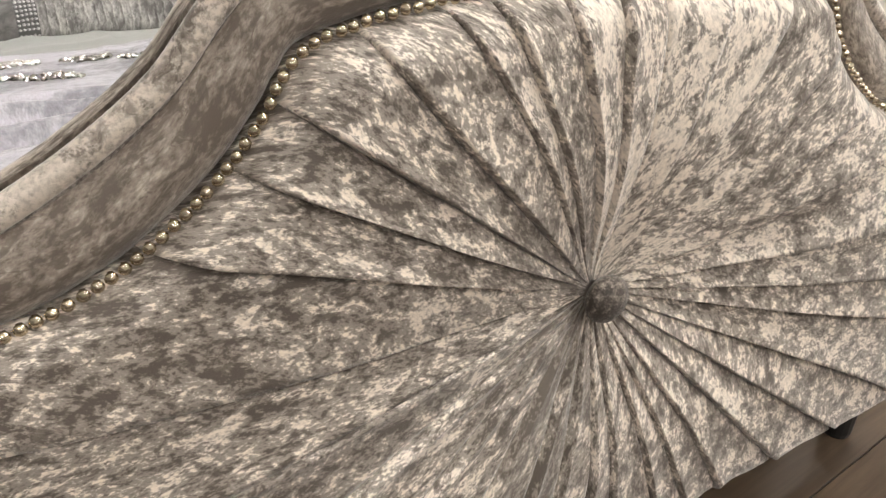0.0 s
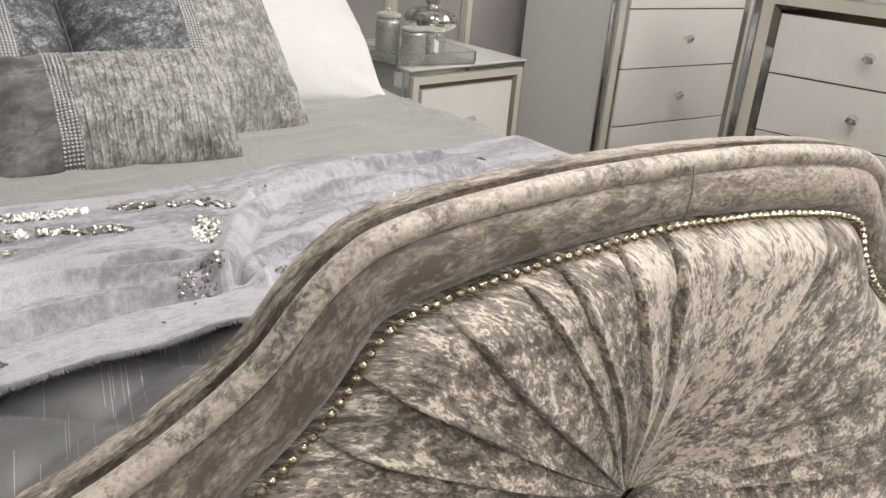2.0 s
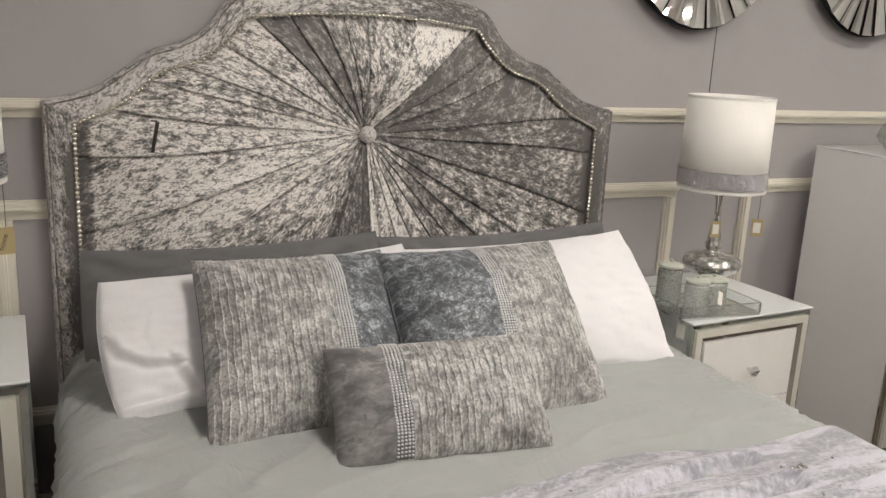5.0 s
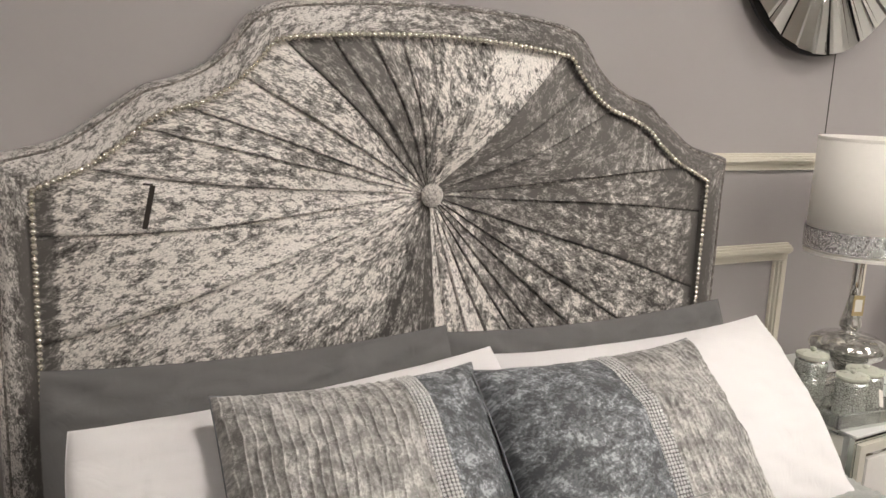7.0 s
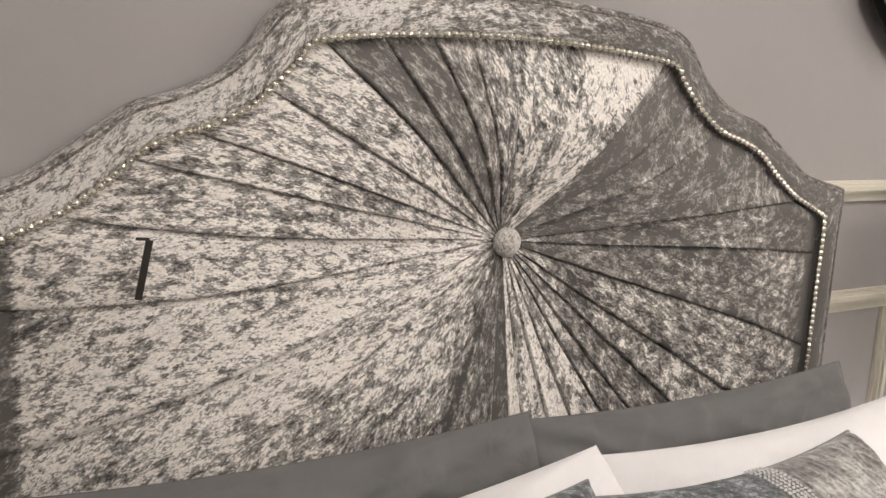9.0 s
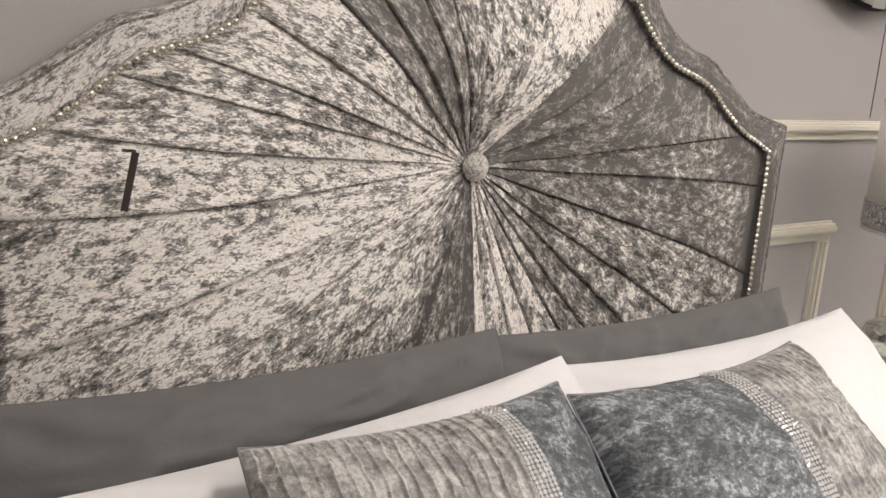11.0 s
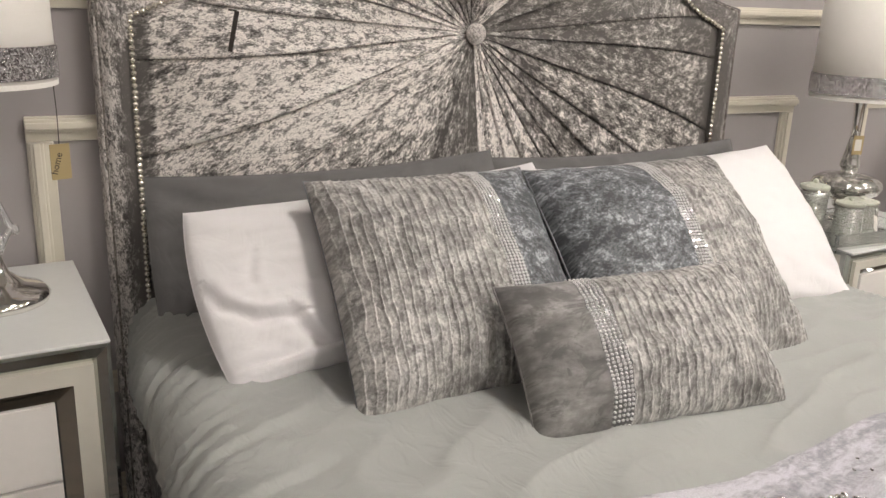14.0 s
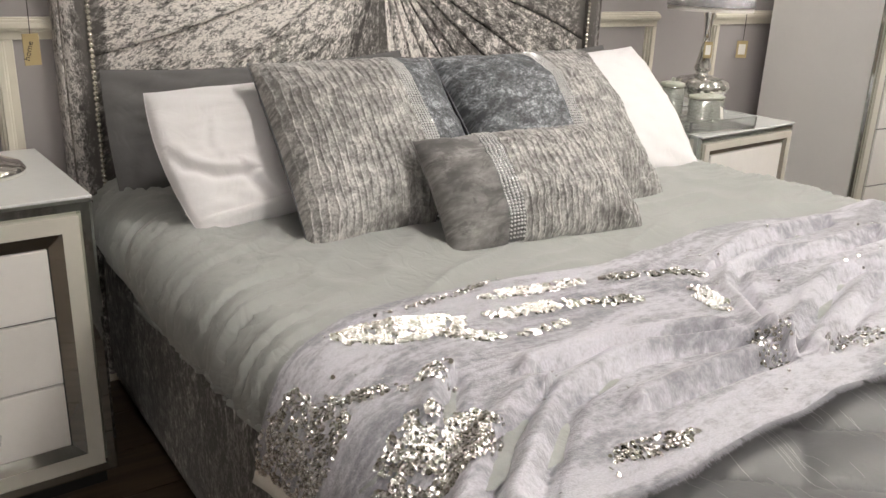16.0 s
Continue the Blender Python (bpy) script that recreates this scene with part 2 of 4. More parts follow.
KRAFT = paint("kraft_card", (0.42, 0.33, 0.17), 0.8, 0.06)
CARD = paint("white_card", (0.75, 0.73, 0.68), 0.7)
SILVER_RIBBON = paint("silver_ribbon", (0.13, 0.128, 0.127), 0.3)
INK = material("ink", (0.04, 0.035, 0.03), 0.7)
PALE_LID = paint("pale_green_lid", (0.55, 0.57, 0.49), 0.3)
DIFFUSER = material("light_panel_diffuser", (0.9, 0.9, 0.9), 0.6, Emission_Strength=PANEL_GLOW)
DIFFUSER.node_tree.nodes["Principled BSDF"].inputs["Emission Color"].default_value = (1.0, 0.95, 0.89, 1)

FLOOR_WOOD = material("brown_oak_boards", (0.16, 0.10, 0.06), 0.35)
g1 = noise_of(FLOOR_WOOD, coords(FLOOR_WOOD, (3, 45, 45)), 1.0, 5.0, 0.6, 0.6)
rnd = node(FLOOR_WOOD, "ShaderNodeObjectInfo").outputs["Random"]
tone = mix_colour(FLOOR_WOOD, between(FLOOR_WOOD, g1, 0.3, 0.7), (0.050, 0.034, 0.022), (0.125, 0.085, 0.055))
base(FLOOR_WOOD, mix_colour(FLOOR_WOOD, maths(FLOOR_WOOD, "MULTIPLY", rnd, 0.5), tone, (0.085, 0.060, 0.042)))
bump(FLOOR_WOOD, g1, 0.2, 0.002)


# ---- mesh helpers ----
def link(name, mesh, mat, parent=None, label="", smooth=False):
    if mat is not None and not mesh.materials:
        mesh.materials.append(mat)
    if smooth:
        mesh.polygons.foreach_set("use_smooth", [True] * len(mesh.polygons))
    ob = new(name, mesh)
    if parent is not None:
        ob.parent = parent
    if label:
        ob["label"] = label
    return ob


def part(name, bm, mat, parent=None, label="", smooth=False):
    """Link a bmesh as one mesh object under its parent, both in the parent's own coordinates."""
    me = bpy.data.meshes.new(name)
    bm.to_mesh(me)
    bm.free()
    return link(name, me, mat, parent, label, smooth)


def thing(name, label, category, m=None, group="", kind=""):
    ob = new(name)
    ob.empty_display_size = 0.1
    if m is not None:
        ob.matrix_basis = m
    return tagged(ob, label, category, group, kind)


def box(x0, x1, y0, y1, z0, z1, bevel=0.0, bm=None):
    bm = bm or bmesh.new()
    r = bmesh.ops.create_cube(bm, size=1.0)
    for vert in r["verts"]:
        vert.co = Vector(((x0 + x1) / 2 + vert.co.x * (x1 - x0), (y0 + y1) / 2 + vert.co.y * (y1 - y0), (z0 + z1) / 2 + vert.co.z * (z1 - z0)))
    if bevel:
        es = list({e for vert in r["verts"] for e in vert.link_edges})
        bmesh.ops.bevel(bm, geom=es, offset=bevel, segments=2, affect="EDGES", profile=0.6)
    return bm


def lathe(profile, n=32, at=(0, 0, 0), bm=None):
    """Turn a list of (radius, height) round the z axis."""
    bm = bm or bmesh.new()
    rings = []
    for r, z in profile:
        rings.append([bm.verts.new((at[0] + r * math.cos(2 * math.pi * i / n), at[1] + r * math.sin(2 * math.pi * i / n), at[2] + z)) for i in range(n)])
    for a, b in zip(rings, rings[1:]):
        for i in range(n):
            bm.faces.new((a[i], a[(i + 1) % n], b[(i + 1) % n], b[i]))
    for ring in (rings[0][::-1], rings[-1]):
        bm.faces.new(ring)
    return bm


def tube(points, radius, n=8, bm=None, flat=1.0):
    """A round cord along points."""
    bm = bm or bmesh.new()
    pts = [Vector(p) for p in points]
    rings = []
    for i, p in enumerate(pts):
        d = (pts[min(i + 1, len(pts) - 1)] - pts[max(i - 1, 0)]).normalized()
        side = d.cross(Vector((0, 1, 0.01)))
        side = side.normalized() if side.length > 1e-4 else Vector((1, 0, 0))
        up = side.cross(d).normalized()
        rings.append([bm.verts.new(p + radius * (math.cos(2 * math.pi * k / n) * side + flat * math.sin(2 * math.pi * k / n) * up)) for k in range(n)])
    for a, b in zip(rings, rings[1:]):
        for k in range(n):
            bm.faces.new((a[k], a[(k + 1) % n], b[(k + 1) % n], b[k]))
    bm.faces.new(rings[0][::-1])
    bm.faces.new(rings[-1])
    return bm


def sheet_mesh(name, grid, uv=None, nap_tone=None, flip=False):
    """A mesh from rows of points, with uv and nap per point."""
    rows, cols = len(grid), len(grid[0])
    verts = [tuple(p) for row in grid for p in row]
    faces = []
    for j in range(rows - 1):
        for i in range(cols - 1):
            q = (j * cols + i, j * cols + i + 1, (j + 1) * cols + i + 1, (j + 1) * cols + i)
            faces.append(q[::-1] if flip else q)
    me = bpy.data.meshes.new(name)
    me.from_pydata(verts, [], faces)
    if uv is not None:
        flat = np.array([c for row in uv for c in row], dtype=float)
        layer = me.uv_layers.new(name="UVMap")
        idx = np.empty(len(me.loops), dtype=np.int32)
        me.loops.foreach_get("vertex_index", idx)
        layer.data.foreach_set("uv", flat[idx].ravel())
    if nap_tone is not None:
        at = me.attributes.new("nap_tone", "FLOAT", "POINT")
        at.data.foreach_set("value", np.array([c for row in nap_tone for c in row], dtype=float) if isinstance(nap_tone, list) else np.full(len(verts), float(nap_tone)))
    return me


def smooth_line(points, n):
    """A Catmull-Rom line through points, n steps to each span."""
    pts = [Vector(p) for p in points]
    out = []
    for i in range(len(pts) - 1):
        p0, p1, p2, p3 = pts[max(i - 1, 0)], pts[i], pts[i + 1], pts[min(i + 2, len(pts) - 1)]
        for k in range(n):
            t = k / n
            out.append(0.5 * ((2 * p1) + (p2 - p0) * t + (2 * p0 - 5 * p1 + 4 * p2 - p3) * t * t + (3 * p1 - p0 - 3 * p2 + p3) * t ** 3))
    out.append(pts[-1])
    return out


def step01(a, b, x):
    t = min(1.0, max(0.0, (x - a) / (b - a)))
    return t * t * (3 - 2 * t)


def nz(x, y=0.0, z=0.0):
    return noise.noise(Vector((x, y, z)))


def letters(body, size, mat, parent, m, name="lettering"):
    c = bpy.data.curves.new(name, "FONT")
    c.body, c.size, c.align_x, c.extrude = body, size, "CENTER", 0.0002
    tmp = bpy.data.objects.new("tmp", c)
    me = bpy.data.meshes.new_from_object(tmp)
    bpy.data.objects.remove(tmp)
    me.name = name
    me.transform(m)
    me.materials.clear()
    return link(name, me, mat, parent)


# ---- structure ----
WALL_Y = 0.07
X_LEFT, X_RIGHT, Y_BACK, CEIL_Z = -4.6, 5.6, -8.4, 2.75


def wall(name, x0, x1, y0, y1, mat=WALL_PAINT, label="lilac-grey painted showroom wall"):
    return tagged(part(name, box(x0, x1, y0, y1, 0, CEIL_Z), mat), label, "wall", kind="structure")


wall_north = wall("wall_north", X_LEFT, X_RIGHT, WALL_Y, WALL_Y + 0.12)
# South and east walls are unseen; white was chosen to brighten mirror reflections.
wall("wall_south", X_LEFT, X_RIGHT, Y_BACK - 0.12, Y_BACK, CEIL_PAINT, "unseen white wall, added to brighten the mirrors' reflections")
wall("wall_west", X_LEFT - 0.12, X_LEFT, Y_BACK - 0.12, WALL_Y + 0.12)
wall("wall_east", X_RIGHT, X_RIGHT + 0.12, Y_BACK - 0.12, WALL_Y + 0.12, CEIL_PAINT, "unseen white wall, added to brighten the mirrors' reflections")
tagged(part("ceiling", box(X_LEFT - 0.12, X_RIGHT + 0.12, Y_BACK - 0.12, WALL_Y + 0.12, CEIL_Z, CEIL_Z + 0.1), CEIL_PAINT), "plain white showroom ceiling", "ceiling", kind="structure")

floor = tagged(part("floor", box(X_LEFT, X_RIGHT, Y_BACK, WALL_Y, -0.08, -0.006), BLACK), "brown wood-effect board floor", "floor", kind="structure")


def moulding(x0, x1, z0, z1, upright=False):
    """A stepped ivory moulding strip on the north wall; its profile steps out twice."""
    bm = bmesh.new()
    w = (x1 - x0) if upright else (z1 - z0)
    for a, b, d in ((0.0, 1.0, 0.010), (0.10, 0.62, 0.020), (0.22, 0.50, 0.026)):
        if upright:
            box(x0 + a * w, x0 + b * w, WALL_Y - d, WALL_Y + 0.001, z0 + a * 0.0, z1, 0.003, bm)
        else:
            box(x0, x1, WALL_Y - d, WALL_Y + 0.001, z0 + (1 - b) * w, z0 + (1 - a) * w, 0.003, bm)
    return bm


trim = tagged(part("trim", moulding(X_LEFT, X_RIGHT, 1.144, 1.191), TRIM_PAINT), "ivory painted wooden dado rail", "dado rail", kind="structure")


def wall_panel(x0, x1, z0=0.325, z1=0.938, w=0.050):
    p = thing("trim_panel", "ivory picture-frame moulding on the wall", "wall moulding", kind="structure")
    part("top_rail", moulding(x0, x1, z1 - w, z1), TRIM_PAINT, p)
    part("bottom_rail", moulding(x0, x1, z0, z0 + w), TRIM_PAINT, p)
    part("stile", moulding(x0, x0 + w, z0 + w, z1 - w, True), TRIM_PAINT, p)
    part("stile", moulding(x1 - w, x1, z0 + w, z1 - w, True), TRIM_PAINT, p)


wall_panel(-0.952, 1.183)
wall_panel(1.482, 3.6)
wall_panel(-3.2, -1.27)
tagged(part("baseboard", moulding(X_LEFT, X_RIGHT, 0.0, 0.12), TRIM_PAINT), "ivory skirting board along the wall", "skirting", kind="structure")
tagged(part("wall_joint", box(1.280, 1.2822, WALL_Y - 0.0015, WALL_Y + 0.001, 1.199, CEIL_Z), INK), "thin dark joint between wall boards", "joint", kind="structure")


def ceiling_light(x, y):
    m = thing("ceiling_light", "unseen square ceiling light panel, assumed, lit", "ceiling light", pose(x, y, CEIL_Z), "ceiling lights")
    bm = bmesh.new()
    for a, b, c, d in ((-0.175, 0.175, -0.175, -0.155), (-0.175, 0.175, 0.155, 0.175), (-0.175, -0.155, -0.155, 0.155), (0.155, 0.175, -0.155, 0.155)):
        box(a, b, c, d, -0.014, 0.0, 0.002, bm)
    part("frame", bm, CEIL_PAINT, m)
    part("diffuser", box(-0.154, 0.154, -0.154, 0.154, -0.010, -0.002), DIFFUSER, m)
    return m


# Panels are assumed and out of view; outer ones were added as fill light.
first_light = ceiling_light(0.5, -2.6)
for lx, ly in ((2.3, -2.7), (-3.1, -4.1), (-1.3, -4.1), (0.5, -4.1), (2.3, -4.1), (0.15, -1.35), (-1.3, -6.4), (0.5, -6.4), (2.3, -6.4), (4.1, -4.1), (4.1, -6.4), (2.2, -1.3)):
    copy_thing(first_light, pose(lx, ly, CEIL_Z))


# ---- the bed ----
bed = thing("bed_frame", "silver crushed velvet bed frame with sunburst headboard and footboard", "bed")

HEAD_OUT = [(0.82, 0.05), (0.82, 0.6), (0.82, 1.188), (0.71, 1.216), (0.655, 1.25), (0.60, 1.29), (0.56, 1.317), (0.505, 1.334), (0.45, 1.362), (0.41, 1.398), (0.38, 1.44), (0.352, 1.466), (0.30, 1.482), (0.21, 1.494), (0.10, 1.501), (0.0, 1.503)]
HEAD_IN = [(0.75, 0.05), (0.75, 0.6), (0.75, 1.133), (0.70, 1.156), (0.655, 1.178), (0.60, 1.217), (0.56, 1.253), (0.515, 1.276), (0.46, 1.293), (0.42, 1.314), (0.385, 1.344), (0.35, 1.38), (0.325, 1.409), (0.25, 1.421), (0.15, 1.430), (0.0, 1.436)]
FOOT_OUT = [(0.80, 0.126), (0.80, 0.40), (0.80, 0.66), (0.70, 0.668), (0.60, 0.69), (0.535, 0.712), (0.485, 0.735), (0.435, 0.765), (0.395, 0.797), (0.363, 0.835), (0.342, 0.855), (0.310, 0.875), (0.26, 0.887), (0.19, 0.895), (0.10, 0.901), (0.0, 0.903)]
FOOT_IN = [(0.735, 0.126), (0.735, 0.40), (0.735, 0.598), (0.68, 0.605), (0.60, 0.618), (0.522, 0.636), (0.47, 0.652), (0.425, 0.675), (0.372, 0.715), (0.335, 0.755), (0.318, 0.782), (0.298, 0.803), (0.245, 0.818), (0.17, 0.829), (0.08, 0.837), (0.0, 0.841)]


def full_line(half, n):
    """Both halves of a symmetric outline, from the left foot over the top to the right foot; the corner stays sharp."""
    side = smooth_line([(x, 0, z) for x, z in half[:3]], n)
    top = smooth_line([(x, 0, z) for x, z in half[2:]], n)
    right = side + top[1:]
    left = [Vector((-p.x, 0, p.z)) for p in right]
    return left + right[::-1][1:]


def ray_length(line, cx, cz, ang, bottom):
    """How far it is from the centre to the outline at an angle."""
    dx, dz = math.cos(ang), math.sin(ang)
    best = 9.0
    if dz < -1e-4:
        best = (bottom - cz) / dz
    for a, b in zip(line, line[1:]):
        ex, ez = b.x - a.x, b.z - a.z
        det = dx * -ez + ex * dz
        if abs(det) < 1e-9:
            continue
        t = ((a.x - cx) * -ez + ex * (a.z - cz)) / det
        s = (dx * (a.z - cz) - dz * (a.x - cx)) / det
        if -1e-6 <= s <= 1.000001 and t > 0:
            best = min(best, t)
    return best


def sunburst_board(name, label, outer, inner, front, back, centre, angles, pleat_tones, velvet, edge_velvet, puff, fold, studs_from, edge_tone, button_r, roll, reach, rise, slot, tuck, cord_at, rolled=False):
    cx, cz = centre
    out, inn = full_line(outer, 8), full_line(inner, 8)
    bottom = outer[0][1]
    # backing board
    bm = bmesh.new()
    shrink = [Vector((p.x * 0.985, 0, bottom + (p.z - bottom) * 0.985)) for p in out]
    a = [bm.verts.new((p.x, front + 0.022, p.z)) for p in shrink]
    b = [bm.verts.new((p.x, back, p.z)) for p in shrink]
    bm.faces.new(a)
    bm.faces.new(b[::-1])
    for i in range(len(a)):
        j = (i + 1) % len(a)
        bm.faces.new((a[j], a[i], b[i], b[j]))
    board = part(name, bm, edge_velvet, bed, label)
    # padded border, rolled over the outer edge to the back
    prof = [(-0.0, back + 0.004), (-0.03, (front + back) / 2 + roll), (0.0, front + 0.016), (0.03, front + 0.006), (0.08, front), (cord_at - 0.035, front - 0.001), (cord_at, front + 0.006), (cord_at + 0.035, front - 0.001), (0.42, front - 0.007), (0.65, front - 0.009), (0.85, front - 0.0095), (0.97, front - 0.0085), (1.03, front - 0.003), (1.06, front + 0.007)]
    if rolled:
        prof = [(0.0, back + 0.004), (-0.03, (front + back) / 2 + roll), (0.0, front + 0.026), (0.16, front + 0.024), (0.21, front + 0.010), (0.25, front + 0.001), (0.34, front - 0.006), (0.56, front - 0.011), (0.72, front - 0.011), (0.86, front - 0.006), (0.95, front + 0.001), (1.02, front + 0.012)]
    grid, uv, nap_tone = [], [], []
    run = 0.0
    for i, (o, q) in enumerate(zip(out, inn)):
        if i:
            run += (o - out[i - 1]).length
        row, ur, nr = [], [], []
        across = 0.0
        for k, (s, y) in enumerate(prof):
            p = o.lerp(q, s)
            wob = 0.0015 * nz(run * 28, s * 3, 4.0) + 0.001 * nz(run * 70, s * 6)
            row.append((p.x, y + wob, p.z))
            if k:
                across += math.hypot((prof[k][0] - prof[k - 1][0]) * 0.07, prof[k][1] - prof[k - 1][1])
            ur.append((run, across * 1.3))
            nr.append(edge_tone(o.x, o.z, s))
        grid.append(row), uv.append(ur), nap_tone.append(nr)
    link("border", sheet_mesh("border", grid, uv, nap_tone), edge_velvet, board, "padded velvet border", True)
    # piping cord along the front edge
    cord = [Vector((0, front + (0.006 if rolled else 0.0005), 0)) + o.lerp(q, cord_at) for o, q in zip(out, inn)]
    bm = tube(cord, 0.0034 if rolled else 0.0026, 8)
    me = bpy.data.meshes.new("piping")
    bm.to_mesh(me)
    bm.free()
    link("piping", me, PIPING, board, "", True)
    # gathered panels round the button
    inset = 0.007 if cz > 1 else 0.001
    r0 = button_r * 0.45
    cuts = [radians(d) for d in angles]
    n = len(cuts)
    bends = [radians(random.uniform(-1.6, 1.6)) for _ in cuts]
    across = [0.0, 0.04, 0.12, 0.26, 0.42, 0.58, 0.72, 0.82, 0.88, 0.905, 0.96, 1.0]
    for i in range(n):
        a0, a1 = cuts[i], cuts[(i + 1) % n] - (2 * math.pi if i == n - 1 else 0)
        b0, b1 = bends[i], bends[(i + 1) % n]
        grid, uv, nap_tone = [], [], []
        width = abs(a1 - a0)
        nr = 28
        seed = random.uniform(0, 50)
        left = math.cos((a0 + a1) / 2) < 0 and (cz > 1 or math.sin((a0 + a1) / 2) > -0.03)
        cols = [1 - q for q in across[::-1]] if left else across
        low_left = math.cos((a0 + a1) / 2) < 0 and math.sin((a0 + a1) / 2) < -0.03
        low_right = math.cos((a0 + a1) / 2) > 0 and math.sin((a0 + a1) / 2) < -0.25
        cut = slot * (1.5 if low_left else 1.6 if low_right and cz > 1 else 1.0)
        for j in range(nr + 1):
            f = 1 - (1 - j / nr) ** 1.5
            row, ur = [], []
            rr = r0 + (ray_length(inn, cx, cz, (a0 + a1) / 2, bottom) - r0) * f
            slim = min(0.09, cut / (width * rr + 1e-6))
            for k, s in enumerate(cols):
                if k == 1:
                    s = slim
                elif k == len(cols) - 2:
                    s = 1 - slim
                lip = 1 - s if left else s
                over = 0.4 * slim * (-1 if left else 1) if lip >= 0.9999 else 0.0
                th = a0 + (a1 - a0) * (s + over)
                th_b = th + (b0 * (1 - s) + b1 * s) * math.sin(math.pi * f) * min(1.0, width / 0.12)
                full = ray_length(inn, cx, cz, th, bottom)
                r = r0 + (full - r0) * f
                slope = max(0.0, min(1.0, 1 - (full - r - inset) / rise))
                body = step01(0.0, 0.62, f) ** 0.8 * (1 - slope ** 2 if cz > 1 else (1 - slope ** 2.2) ** 0.6)
                lift = puff * body
                w = fold * (1.4 if low_left else 1.0) * min(1.0, width / 0.16 + 0.25) * min(1.0, r / 0.10) * (1 - 0.75 * max(0.0, (f - 0.9) / 0.1))
                away = (1 - lip) * width * r
                crest = math.exp(-away / reach)
                lift += w * crest - 0.35 * w * math.exp(-lip * width * r / (reach * 0.5))
                deep = (4.0 if low_left else 3.2) * cut * min(1.0, r / 0.07) * (1 - 0.7 * max(0.0, (f - 0.93) / 0.07))
                if lip >= 0.9999:
                    lift -= w * 1.2 + deep
                elif lip <= 0.0001:
                    lift -= deep
                lift += 0.0022 * nz(th * 14, r * 11, seed) * min(1.0, r / 0.1)
                y = front + (0.003 if cz > 1 else 0.012) - lift
                row.append((cx + r * math.cos(th_b), y, cz + r * math.sin(th_b)))
                ur.append((r + seed, (r + 0.03) * (th - (a0 + a1) / 2) + seed * 0.7 + lift))
            # Pleats are darker past tuck, out towards the board's sides.
            nap_tone.append([pleat_tones[i % len(pleat_tones)] + 0.7 * step01(tuck, tuck + 0.008, abs(q[0])) for q in row])
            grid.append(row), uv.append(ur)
        link("pleat", sheet_mesh("pleat", grid, uv, nap_tone, True), velvet, board, "", True)
    # covered button
    bm = bmesh.new()
    bmesh.ops.create_uvsphere(bm, u_segments=24, v_segments=14, radius=button_r)
    for vert in bm.verts:
        vert.co = Vector((cx + vert.co.x, front - (0.012 if cz > 1 else 0.010) + vert.co.y * 0.62, cz + vert.co.z))
    part("button", bm, VELVET_BUTTON if cz > 1 else VELVET_BUTTON_DARK, board, "velvet-covered button", True)
    # nail heads
    bm = bmesh.new()
    bmesh.ops.create_uvsphere(bm, u_segments=10, v_segments=7, radius=0.0051 if rolled else 0.0061)
    bmesh.ops.delete(bm, geom=[q for q in bm.verts if q.co.y > 0.0012], context="VERTS")
    stud = bpy.data.meshes.new("stud")
    bm.to_mesh(stud)
    bm.free()
    stud.materials.append(NICKEL if cz > 1 else BRASS)
    stud.polygons.foreach_set("use_smooth", [True] * len(stud.polygons))
    gap, carry = (0.0122 if cz > 1 else 0.0108), 0.0
    for p, q in zip(inn, inn[1:]):
        d = (q - p).length
        while carry < d:
            spot = p.lerp(q, carry / d)
            if spot.z > studs_from:
                ob = link("stud", stud, None, board)
                ob.location = (spot.x + random.uniform(-0.0006, 0.0006), front - (0.0075 if rolled else 0.0112), spot.z + random.uniform(-0.0006, 0.0006))
            carry += gap
        carry -= d
    return board


PIPING = crushed_velvet("velvet_piping", (0.07, 0.060, 0.052), (0.42, 0.385, 0.35), 60, 60, 0.08, source="Object", upright=0.06)

HEAD_CUTS = [184.5, 175, 167, 161, 149.4, 136, 125, 113.7, 103, 90.6, 83, 75.4, 66.3, 44, 31.7, 22.4, 4.5, -4.4, -18.8, -33, -40.6, -50.4, -57.4, -66, -73, -81, -87, -94, -104.5, -113, -124, -135, -146, -161]
# A tone for each pleat; the headboard's sheen is put into its colour.
HEAD_SHEEN_TONES = [0.18, 0.22, 0.28, 0.22, 0.28, 0.76, 0.76, 0.70, 0.55, 0.36, 0.32, 0.40, 0.08, 0.92, 0.84, 0.80, 0.74, 0.70, 0.52, 0.50, 0.62, 0.55, 0.3, 0.05, 0.1, 0.05, 0.95, 0.74, 0.6, 0.46, 0.40, 0.31, 0.22, 0.18]
FOOT_CUTS = [174, 160, 151, 143.7, 133.3, 124.4, 118.4, 108.3, 98, 88, 74, 58, 40, 23, 11, -1.9, -11.4, -18.4, -28.3, -35.7, -44.7, -55.9, -63.5, -70.4, -83.5, -93, -104, -115.5, -130, -145, -158, -172]
# Ceiling light on the upper pleats is painted in as paler tones.
FOOT_LIT_TONES = [0.42, 0.48, 0.48, 0.48, 0.38, 0.34, 0.30, 0.18, 0.12, 0.10, 0.16, 0.28, 0.30, 0.26, 0.26, 0.36, 0.38, 0.3, 0.3, 0.32, 0.32, 0.3, 0.32, 0.36, 0.38, 0.5, 0.6, 0.68, 0.48, 0.36, 0.40, 0.42]


# Sheen painted in: darker right of centre. Also darker towards the studs, low down.
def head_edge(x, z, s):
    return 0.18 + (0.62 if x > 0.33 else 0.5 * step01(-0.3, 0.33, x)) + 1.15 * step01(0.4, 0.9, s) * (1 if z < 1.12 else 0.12)


